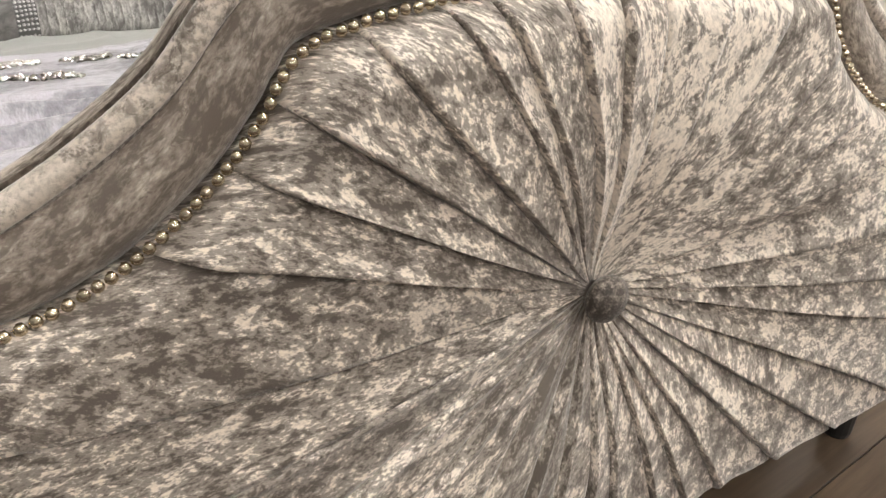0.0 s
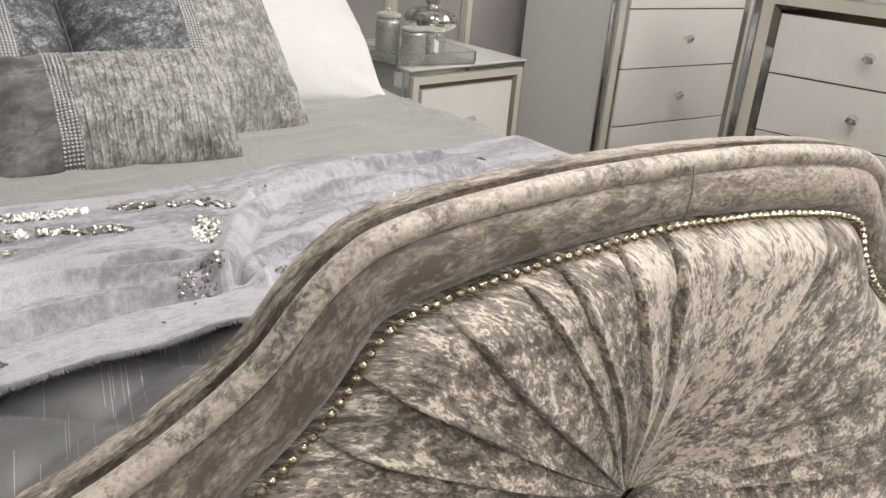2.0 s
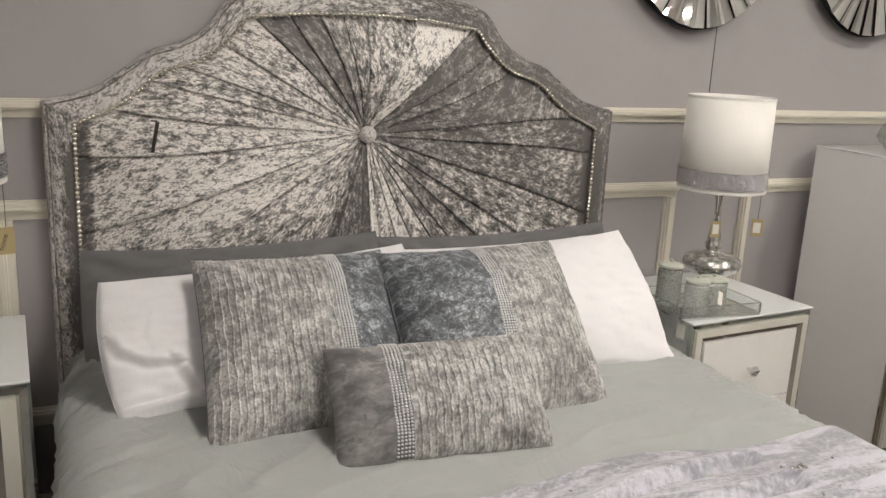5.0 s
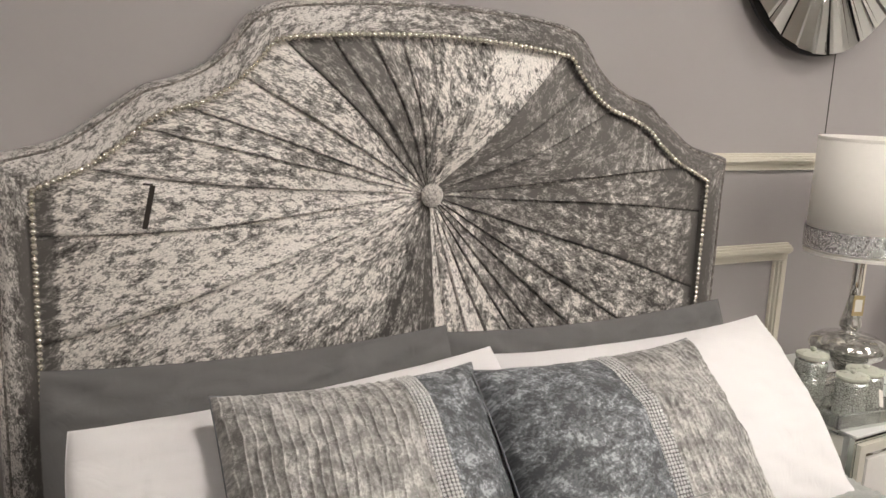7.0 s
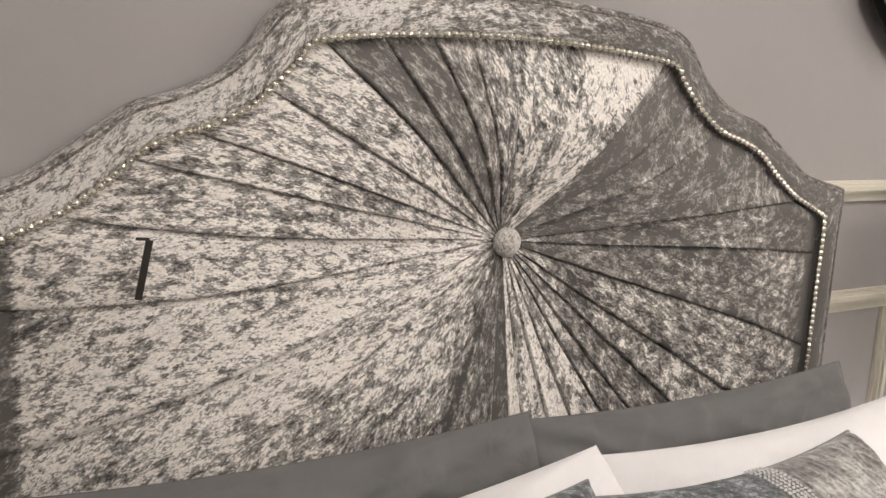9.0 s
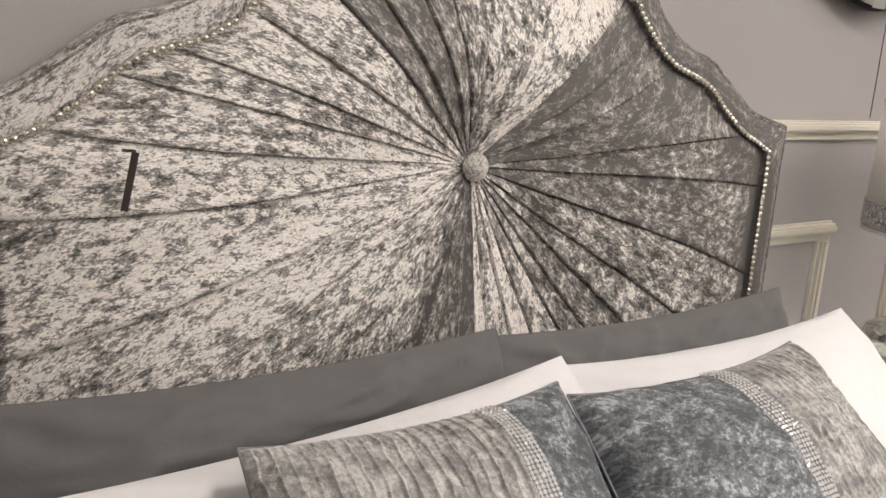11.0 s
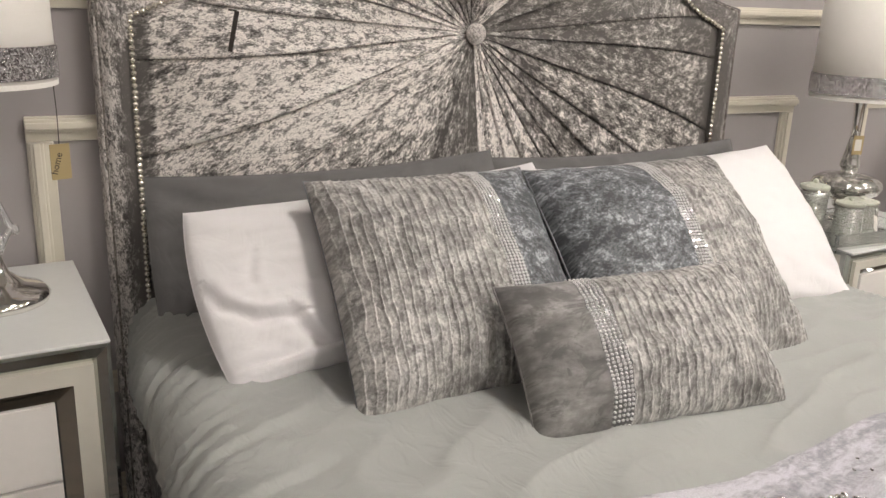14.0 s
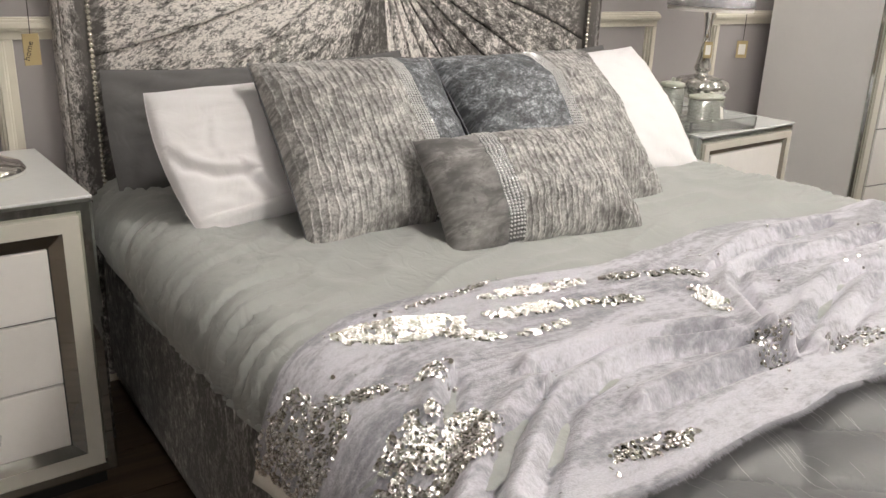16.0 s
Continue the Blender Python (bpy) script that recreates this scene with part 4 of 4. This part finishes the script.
def pillow(name, label, m, w, h, t, mat, seed, crumple=1.0, n=56, group="", pinch=0.08, shear=0.0, dent=0):
    ob = tagged(new(name), label, "pillow", group)
    ob.matrix_basis = m
    grids = {}
    for front in (True, False):
        g = [[pillow_point(-1 + 2 * i / n, -1 + 2 * j / n, w, h, t, front, seed, crumple, pinch, (0.80, 0.9), shear, dent) for i in range(n + 1)] for j in range(n + 1)]
        grids[front] = g
    link("case_front", sheet_mesh("case_front", grids[True]), mat, ob, "", True)
    link("case_back", sheet_mesh("case_back", grids[False], None, None, True), mat, ob, "", True)
    rim = [grids[True][0][i] for i in range(0, n + 1)] + [grids[True][j][n] for j in range(n + 1)] + [grids[True][n][n - i] for i in range(n + 1)] + [grids[True][n - j][0] for j in range(n + 1)]
    part("seam", tube(rim, 0.0009, 6), mat, ob, "", True)
    return ob


head_pillows = "pillows against the headboard"
pillow("pillow", "dark grey cotton pillow propped against the headboard", frame_of((-0.752, -0.066, 0.832), (-0.002, -0.120, 0.858), (0.0, 0.10, 0.27), 0), 0.752, 0.36, 0.13, GREY_COTTON, 3.1, 0.9, 56, head_pillows)
pillow("pillow", "dark grey cotton pillow propped against the headboard", frame_of((0.0, -0.105, 0.838), (0.752, -0.110, 0.850), (0.0, 0.10, 0.27), 0), 0.755, 0.36, 0.13, GREY_COTTON, 8.4, 0.9, 56, head_pillows)
pillow("pillow", "white cotton pillow leaning on a dark grey pillow", frame_of((-0.722, -0.297, 0.812), (0.019, -0.262, 0.854), (0.0, 0.235, 0.24), 0.0), 0.745, 0.345, 0.18, WHITE_COTTON, 5.7, 0.45, 150, head_pillows, 0.08, 0.0, 1)
pillow("pillow", "white cotton pillow leaning on a dark grey pillow", frame_of((0.025, -0.262, 0.838), (0.677, -0.302, 0.868), (0.0, 0.293, 0.295), 0.0), 0.655, 0.420, 0.20, WHITE_COTTON, 1.9, 0.5, 70, head_pillows, 0.08, 0.0, 2)


def cushion(label, m, w, h, t, strip, strip_w, flip, seed, slate, shear=0.0):
    """A scatter cushion: ruched pile, a rhinestone strip and a plain velvet end. strip: where the strip stands, in u."""
    ob = tagged(new("cushion"), label, "cushion", "scatter cushions")
    ob.matrix_basis = m
    side = -1 if flip else 1
    hw = strip_w / w

    def at(u, v, front=True, ruched=0.0):
        p = pillow_point(u, v, w, h, t, front, seed, 0.55, 0.035, (1.12, 0.8), shear)
        if ruched:
            q = nz(u * 1.2 + seed, v * 1.0) * 0.7 + nz(u * 7, v * 7, seed) * 0.75 + nz(u * 12, v * 16, seed + 9) * 0.3
            a = (u * w * 100 + q * 1.15)
            tuck = (1 - abs(math.sin(a))) ** 3.2
            k = ruched * (0.75 + 0.7 * nz(u * 3, v * 5, seed + 4)) * min(1.0, (1 - abs(v)) / 0.04)
            p.y -= tuck * 0.0052 * k + 0.0012 * nz(u * w * 90, v * h * 40, seed) * ruched
        return p

    def panel(name, u0, u1, mat, ruched, nap_tone, label=""):
        nu = max(12, int(abs(u1 - u0) * w * (560 if ruched else 120)))
        nv = 90 if ruched else 60
        us = [u0 + (u1 - u0) * i / nu for i in range(nu + 1)]
        vs = [-1 + 2 * j / nv for j in range(nv + 1)]
        grid = [[at(u, vv, True, ruched) for u in us] for vv in vs]
        uv = [[(u * w / 2 + seed, vv * h / 2 + seed) for u in us] for vv in vs]
        link(name, sheet_mesh(name, grid, uv, nap_tone), mat, ob, label, True)

    lo, hi = strip - hw, strip + hw
    # the ruched pile lies on the side away from the plain end
    if side > 0:
        panel("ruched_panel", -1, lo, CRINKLE, 1.0, 0.4)
        panel("velvet_panel", hi, 1, slate, 0.0, 0.55, "plain crushed velvet end")
    else:
        panel("velvet_panel", -1, lo, slate, 0.0, 0.55, "plain crushed velvet end")
        panel("ruched_panel", hi, 1, CRINKLE, 1.0, 0.4)
    n = 60
    back = [[at(-1 + 2 * i / n, -1 + 2 * j / n, False) for i in range(n + 1)] for j in range(n + 1)]
    uv = [[(i / n * w, j / n * h) for i in range(n + 1)] for j in range(n + 1)]
    link("back_panel", sheet_mesh("back_panel", back, uv, 0.5, True), slate, ob, "", True)
    ribbon = [[at(u, -1 + 2 * j / 60) + Vector((0, -0.0006, 0)) for u in (lo, strip, hi)] for j in range(61)]
    strip_ob = link("rhinestone_strip", sheet_mesh("rhinestone_strip", ribbon), SILVER_RIBBON, ob, "strip of clear rhinestones", True)
    gv, gf = [], []
    cols = max(4, int(strip_w / 0.0071))
    count = int(h / 0.0062)
    for c in range(cols):
        u = lo + (hi - lo) * (c + 0.5) / cols
        for j in range(count):
            vv = -0.985 + 1.97 * (j + 0.5) / count
            p = at(u, vv)
            r = 0.0031
            k0 = len(gv)
            tilt = Vector((rng.gauss(0, 0.0013), 0, rng.gauss(0, 0.0013)))
            for k in range(6):
                a = k * math.pi / 3
                gv.append((p.x + r * math.cos(a), p.y - 0.0005, p.z + r * math.sin(a)))
            gv.append((p.x + tilt.x, p.y - 0.0036, p.z + tilt.z))
            for k in range(6):
                gf.append((k0 + k, k0 + (k + 1) % 6, k0 + 6))
    me = bpy.data.meshes.new("rhinestone_layer")
    me.from_pydata(gv, [], gf)
    tagged(link("rhinestone_layer", me, GEM, strip_ob), kind="stuff")
    rim = [at(-1 + 2 * i / n, -1) for i in range(n + 1)] + [at(1, -1 + 2 * j / n) for j in range(n + 1)] + [at(1 - 2 * i / n, 1) for i in range(n + 1)] + [at(-1, 1 - 2 * j / n) for j in range(n + 1)]
    part("seam", tube(rim, 0.0018, 6), slate, ob, "", True)
    return ob


VELVET_GREY = crushed_velvet("crushed_velvet_grey", (0.12, 0.117, 0.114), (0.40, 0.388, 0.38), 9, 14, 0.16, grit=0.5)
cushion("square cushion of ruched silver velvet with rhinestone strip and slate end", frame_of((-0.530, -0.386, 0.874), (-0.085, -0.372, 0.870), (0.0, 0.311, 0.308), 0.0), 0.452, 0.446, 0.19, 0.32, 0.036, False, 2.3, VELVET_TEAL, 0.055)
cushion("square cushion of slate crushed velvet with rhinestone strip and ruched end", frame_of((-0.109, -0.424, 0.876), (0.378, -0.405, 0.876), (0.0, 0.35, 0.308), 0.0), 0.487, 0.474, 0.19, -0.04, 0.036, True, 6.1, VELVET_TEAL, 0.07)
cushion("small oblong cushion of ruched silver velvet with rhinestone strip", frame_of((-0.316, -0.690, 0.752), (0.122, -0.745, 0.764), (0.0, 0.17, 0.18), 0.0), 0.453, 0.262, 0.15, -0.43, 0.036, True, 9.2, VELVET_GREY)


# ---- mirrored furniture ----
def crystal_knob(parent, x, y, z):
    bm = bmesh.new()
    bmesh.ops.create_cone(bm, cap_ends=True, segments=10, radius1=0.007, radius2=0.005, depth=0.014)
    bm.transform(pose(x, y - 0.007, z, 90, 0, 0))
    stem = part("knob", bm, CHROME, parent, "chrome knob stem")
    bm = bmesh.new()
    bmesh.ops.create_icosphere(bm, subdivisions=1, radius=0.020)
    for vert in bm.verts:
        vert.co.y *= 0.8
    bm.transform(pose(x, y - 0.024, z, 15, 10, 20))
    part("knob_crystal", bm, CRYSTAL_FACET, stem, "faceted crystal knob")


CRYSTAL_FACET = material("faceted_crystal", (0.95, 0.95, 0.96), 0.05, 0.8)


def mirrored_chest(name, label, category, m, w, d, h, drawers, knobs, plinth=0.05, group="", side_paint=None, rim=0.028, band=0.026, inner=0.018, columns=1, knob_z=0.5):
    """A drawer unit with stepped mirror, painted and mirror rims round the drawers. Its front is at y = 0, its back at d."""
    ob = thing(name, label, category, m, group)
    side_paint = side_paint or CABINET_GREY
    top_t = 0.007
    part("body", box(0.004, w - 0.004, 0.012, d, plinth, h - top_t, 0.002), side_paint, ob)
    part("top", box(0.0, w, -0.004, d + 0.002, h - top_t + 0.001, h, 0.0025), WHITE_GLASS, ob, "white glass top")
    part("plinth", box(0.02, w - 0.02, 0.03, d - 0.02, 0.0, plinth, 0.002), BLACK, ob)
    x0, x1, z0, z1 = 0.0, w, plinth, h - top_t

    def rims(wd, y0, y1, mat, name, tilt=0.0):
        """Four strips inside the present opening; the inner edge may lie deeper than the outer."""
        nonlocal x0, x1, z0, z1
        strips = (((x0, z1), (x1, z1), (x1 - wd, z1 - wd), (x0 + wd, z1 - wd)), ((x1, z0), (x0, z0), (x0 + wd, z0 + wd), (x1 - wd, z0 + wd)),
                  ((x0, z0), (x0, z1), (x0 + wd, z1 - wd), (x0 + wd, z0 + wd)), ((x1, z1), (x1, z0), (x1 - wd, z0 + wd), (x1 - wd, z1 - wd)))
        for quad in strips:
            bm = bmesh.new()
            f = [bm.verts.new((x, y0 + (tilt if k > 1 else 0.0), z)) for k, (x, z) in enumerate(quad)]
            b = [bm.verts.new((x, y1, z)) for x, z in quad]
            bm.faces.new(f)
            bm.faces.new(b[::-1])
            for k in range(4):
                bm.faces.new((f[(k + 1) % 4], f[k], b[k], b[(k + 1) % 4]))
            bmesh.ops.recalc_face_normals(bm, faces=bm.faces)
            part(name, bm, mat, ob)
        x0, x1, z0, z1 = x0 + wd, x1 - wd, z0 + wd, z1 - wd

    rims(rim * 0.22, 0.008, 0.0135, MIRROR_DIM, "mirror_bevel", -0.006)
    rims(rim * 0.56, 0.002, 0.0135, MIRROR_DIM, "mirror_rim", 0.001)
    rims(rim * 0.22, 0.002, 0.0135, MIRROR_DIM, "mirror_bevel", 0.006)
    rims(band, -0.006, 0.013, TRIM_CAB, "painted_rim")
    rims(inner, -0.005, 0.013, MIRROR_DIM, "mirror_rim", 0.007)
    part("recess", box(x0 - 0.001, x1 + 0.001, 0.009, 0.014, z0, z1), BLACK, ob)
    cell = (z1 - z0) / drawers
    cw = (x1 - x0) / columns
    for c in range(columns):
        for k in range(drawers):
            a, b = z1 - (k + 1) * cell, z1 - k * cell
            dr = part("drawer", box(x0 + c * cw + 0.003, x0 + (c + 1) * cw - 0.003, -0.001, 0.012, a + 0.0025, b - 0.0025, 0.0015), CABINET_WHITE, ob, "white lacquered drawer front")
            for kx in knobs:
                crystal_knob(dr, x0 + (c + kx) * cw, -0.001, a + cell * knob_z)
    return ob


TRIM_CAB = paint("champagne_lacquer", (0.62, 0.60, 0.53), 0.2)
nightstand = mirrored_chest("nightstand", "pale grey nightstand with mirrored rims and two drawers", "nightstand", pose(0.862, -0.452, 0.0, 0, 0, 3.4), 0.508, 0.46, 0.613, 2, (0.5,), 0.05, "nightstands", None, 0.018, 0.022, 0.016)
mirrored_chest("nightstand", "white nightstand with mirrored rims and three drawers", "nightstand", pose(-1.333, -0.440, 0.0, 0, 0, 2.5), 0.465, 0.455, 0.647, 3, (0.5,), 0.04, "nightstands", None, 0.029, 0.032, 0.026)
mirrored_chest("chest_of_drawers", "tall pale grey chest with mirrored rims and crystal knobs", "chest of drawers", pose(1.709, -0.473, 0.0, 0, 0, -5), 0.78, 0.475, 1.072, 4, (0.5,), 0.062, "", CHEST_SIDE_LIT, 0.026, 0.030, 0.022)
dresser = mirrored_chest("dresser", "wide white dresser with mirrored rims and crystal knobs", "dresser", pose(1.742, -0.975, 0.0, 0, 0, -74.3), 1.25, 0.45, 0.945, 4, (0.25, 0.75), 0.06, "", None, 0.030, 0.034, 0.022)


# ---- lamps ----
def drum_shade(ob, z0, z1, r0, r1):
    bm = bmesh.new()
    prof = [(r0, z0), (r1, z1), (r1 - 0.003, z1), (r0 - 0.003, z0), (r0, z0)]
    n = 48
    rings = [[bm.verts.new((r * math.cos(2 * math.pi * i / n), r * math.sin(2 * math.pi * i / n), z)) for i in range(n)] for r, z in prof[:4]]
    for a, b in zip(rings, rings[1:] + rings[:1]):
        for i in range(n):
            bm.faces.new((a[i], a[(i + 1) % n], b[(i + 1) % n], b[i]))
    sh = part("shade", bm, SHADE_LINEN, ob, "ivory drum lampshade", True)
    for zz in (z0 + 0.004, z1 - 0.004):
        r = r0 + (r1 - r0) * (zz - z0) / (z1 - z0)
        part("shade_trim", lathe_ring(r + 0.0012, 0.004, zz), SHADE_LINEN, sh)
    r = r0 + (r1 - r0) * 0.1
    part("crystal_band", lathe_ring(r + 0.004, 0.026, z0 + 0.040), GLITTER, sh, "band of crushed crystal")


def lathe_ring(r, half, z, n=48, thick=0.003):
    bm = bmesh.new()
    rings = [[bm.verts.new((q * math.cos(2 * math.pi * i / n), q * math.sin(2 * math.pi * i / n), z + h)) for i in range(n)] for q, h in ((r, -half), (r, half), (r - thick, half), (r - thick, -half))]
    for a, b in zip(rings, rings[1:] + rings[:1]):
        for i in range(n):
            bm.faces.new((a[i], a[(i + 1) % n], b[(i + 1) % n], b[i]))
    return bm


def hang_tag(m, label, mat, cord=0.09, size=(0.032, 0.055), word=""):
    t = tagged(part("price_tag", box(-size[0] / 2, size[0] / 2, -0.0008, 0.0008, -size[1], 0, 0.0004), mat), label, "price tag")
    t.matrix_basis = m
    part("cord", tube([(0, 0, cord), (0.001, 0, cord * 0.5), (0, 0, -0.004)], 0.0008, 5), INK, t)
    if word:
        letters(word, 0.017, INK, t, pose(-0.002, -0.0011, -0.035, 90, -72, 0))
    else:
        part("print", box(-size[0] * 0.32, size[0] * 0.32, -0.0012, -0.0008, -size[1] * 0.8, -size[1] * 0.2), CARD, t)
    return t


lamp = thing("table_lamp", "table lamp with mercury glass base and ivory drum shade", "table lamp", pose(1.136, -0.200, 0.613), "table lamps")
part("base_foot", lathe([(0.055, 0.0), (0.058, 0.004), (0.05, 0.012), (0.022, 0.018), (0.018, 0.034), (0.03, 0.042)], 32), CHROME, lamp, "", True)
part("glass_body", lathe([(0.03, 0.042), (0.034, 0.060), (0.062, 0.070), (0.088, 0.086), (0.095, 0.104), (0.090, 0.119), (0.070, 0.131), (0.040, 0.137), (0.021, 0.141), (0.020, 0.150), (0.027, 0.156), (0.027, 0.166), (0.019, 0.198), (0.011, 0.24)], 40), SMOKE_GLASS, lamp, "squat mercury glass body", True)
part("neck", lathe([(0.011, 0.24), (0.010, 0.28), (0.014, 0.315), (0.021, 0.345), (0.021, 0.352), (0.006, 0.354), (0.006, 0.38)], 20), CHROME, lamp, "", True)
drum_shade(lamp, 0.347, 0.640, 0.136, 0.132)

lamp_l = thing("table_lamp", "table lamp with chrome foot, crystal curls and ivory drum shade", "table lamp", pose(-1.030, -0.17, 0.647), "table lamps")
part("base_foot", lathe([(0.088, 0.0), (0.090, 0.010), (0.082, 0.020), (0.050, 0.032), (0.026, 0.052), (0.016, 0.085), (0.013, 0.11)], 40), CHROME, lamp_l, "polished chrome foot", True)
part("stem", lathe([(0.010, 0.11), (0.016, 0.125), (0.009, 0.14), (0.009, 0.20), (0.015, 0.21), (0.008, 0.225), (0.007, 0.42)], 20), CHROME, lamp_l, "", True)
for k in range(4):
    a = k * math.pi / 2 + 0.4
    pts = []
    for i in range(22):
        t = i / 21
        r = 0.014 + 0.040 * math.sin(t * 3.0) * (1 - 0.3 * t)
        pts.append((r * math.cos(a), r * math.sin(a), 0.085 + 0.085 * t + 0.020 * math.sin(t * 7)))
    part("crystal_curl", tube(pts, 0.0065, 8), CRYSTAL_FACET, lamp_l, "curled crystal arm", True)
drum_shade(lamp_l, 0.380, 0.618, 0.134, 0.131)
hang_tag(pose(-0.905, -0.19, 0.925, 0, 0, 18), "brown card tag with handwriting, hanging from a lampshade", KRAFT, 0.10, (0.034, 0.062), "home")
hang_tag(pose(1.262, -0.25, 0.865, 0, 0, -35), "small brown card price tag hanging from a lampshade", KRAFT, 0.085, (0.036, 0.056))
hang_tag(pose(1.095, -0.245, 0.865, 0, 0, -20), "small brown card price tag hanging from a lampshade", KRAFT, 0.085, (0.030, 0.052))
hang_tag(pose(0.857, -0.41, 0.600, 0, 0, -80), "small white card price tag hanging from the nightstand", CARD, 0.018, (0.03, 0.045))


# ---- tray and jars on the nightstand ----
TRAY_GLASS = material("clear_tray_glass", (0.94, 0.96, 0.95), 0.03, 0.0, Transmission_Weight=0.9, IOR=1.45)
tray = thing("tray", "mirrored glass tray with raised crystal sides", "tray", pose(0.990, -0.318, 0.613, 0, 0, -3))
part("tray_base", box(-0.145, 0.145, -0.115, 0.115, 0.0, 0.008, 0.001), MIRROR_DIM, tray)
for a, b, c, d in ((-0.145, 0.145, -0.118, -0.110), (-0.145, 0.145, 0.110, 0.118), (-0.148, -0.141, -0.109, 0.109), (0.141, 0.148, -0.109, 0.109)):
    part("tray_side", box(a, b, c, d, 0.009, 0.040, 0.002), TRAY_GLASS, tray)


def jar(x, y, r, h, label):
    j = thing("jar", label, "jar", pose(x, y, 0.6215), "jars on the tray")
    part("body", lathe([(r * 0.92, 0.0), (r, 0.006), (r, h * 0.72), (r * 0.9, h * 0.78)], 28), CRACKLE, j)
    part("collar", lathe([(r * 0.93, h * 0.785), (r * 0.96, h * 0.80), (r * 0.93, h * 0.815)], 28), CHROME, j)
    lid = part("lid", lathe([(r * 1.0, h * 0.82), (r * 1.03, h * 0.84), (r * 1.0, h * 0.88), (r * 0.6, h * 0.91), (r * 0.1, h * 0.92)], 28), PALE_LID, j, "pale lid")
    part("lid_knob", lathe([(r * 0.1, h * 0.92), (r * 0.2, h * 0.95), (r * 0.16, h * 0.985), (r * 0.04, h)], 16), PALE_LID, lid)


jar(0.900, -0.285, 0.037, 0.145, "tall crackled silver glass jar with pale lid on a tray")
jar(0.935, -0.372, 0.036, 0.112, "small crackled silver glass jar with pale lid on a tray")
jar(1.030, -0.335, 0.043, 0.100, "wide crackled silver glass jar with pale lid on a tray")
hang_tag(pose(1.00, -0.402, 0.685, -20, 25, 10), "small white card price tag tied to a jar", CARD, 0.02, (0.022, 0.04))


# ---- on the chests ----
for vx, vy in ((1.93, -0.26), (2.28, -0.30)):
    vase = thing("vase", "crackled silver glass vase with slim neck on the chest", "vase", pose(vx, vy, 1.072), "vases on the chest")
    part("body", lathe([(0.05, 0.0), (0.10, 0.012), (0.125, 0.05), (0.115, 0.09), (0.07, 0.125), (0.035, 0.15), (0.028, 0.20), (0.03, 0.30), (0.036, 0.33)], 36), CRACKLE, vase, "", True)

picture = thing("standing_mirror", "small mirror in a silver frame standing on the dresser", "mirror", pose(2.05, -1.30, 0.945, -8, 0, -74.3))
part("frame", box(-0.19, 0.19, -0.012, 0.012, 0.0, 0.42, 0.003), MIRROR_DIM, picture)
part("pane", box(-0.15, 0.15, -0.016, -0.0125, 0.04, 0.38, 0.001), MIRROR_DIM, picture)


# ---- sunburst mirrors on the wall ----
def sunburst_mirror(x, z, r=0.308, n=30):
    ob = thing("wall_mirror", "round sunburst wall mirror of silver strips with black rim", "mirror", pose(x, WALL_Y - 0.024, z, -1), "sunburst mirrors")
    bm = bmesh.new()
    bmesh.ops.create_cone(bm, cap_ends=True, segments=64, radius1=r, radius2=r, depth=0.010)
    bm.transform(pose(0, -0.004, 0, 90, 0, 0))
    part("rim", bm, BLACK, ob, "thin black rim")
    for k in range(n):
        a0, a1 = 2 * math.pi * (k + 0.04) / n, 2 * math.pi * (k + 0.96) / n
        tilt = rng.uniform(-0.007, 0.007)
        lean = rng.uniform(-0.005, 0.005)
        bm = bmesh.new()
        pts = []
        for rr in (r * 0.30, r * 0.985):
            for s in (0.0, 0.22, 0.78, 1.0):
                a = a0 + (a1 - a0) * s
                y = -0.025 - (0.0028 if 0 < s < 1 else 0.0) - (tilt if s > 0.5 else 0.0) - (lean if rr > r * 0.5 else -lean) * 0.6
                pts.append(bm.verts.new((rr * math.cos(a), y, rr * math.sin(a))))
        for i in range(3):
            bm.faces.new((pts[i], pts[i + 1], pts[i + 5], pts[i + 4]))
        bmesh.ops.recalc_face_normals(bm, faces=bm.faces)
        part("mirror_strip", bm, MIRROR_BRIGHT, ob)
    bm = bmesh.new()
    bmesh.ops.create_cone(bm, cap_ends=True, segments=48, radius1=r * 0.29, radius2=r * 0.26, depth=0.010)
    bm.transform(pose(0, -0.026, 0, 90, 0, 0))
    part("centre_mirror", bm, MIRROR_BRIGHT, ob)


sunburst_mirror(1.155, 1.760)
sunburst_mirror(1.945, 1.772)


# ---- floor boards ----
def board_mesh(length, width):
    bm = box(-length / 2, length / 2, -width / 2, width / 2, -0.005, 0.0, 0.0012)
    me = bpy.data.meshes.new("board")
    bm.to_mesh(me)
    bm.free()
    me.materials.append(FLOOR_WOOD)
    return me


LONG = board_mesh(1.297, 0.177)
rows = int((WALL_Y - Y_BACK) / 0.18)
for j in range(rows):
    y = WALL_Y - 0.09 - j * 0.18
    for i in range(9):
        x = X_LEFT + 0.3 + (0.65 if j % 2 else 0.0) + i * 1.3
        if x + 0.64 < X_RIGHT and x - 0.64 > X_LEFT - 0.4:
            ob = link("board", LONG, None, floor)
            ob.location = (x, y, 0.0)
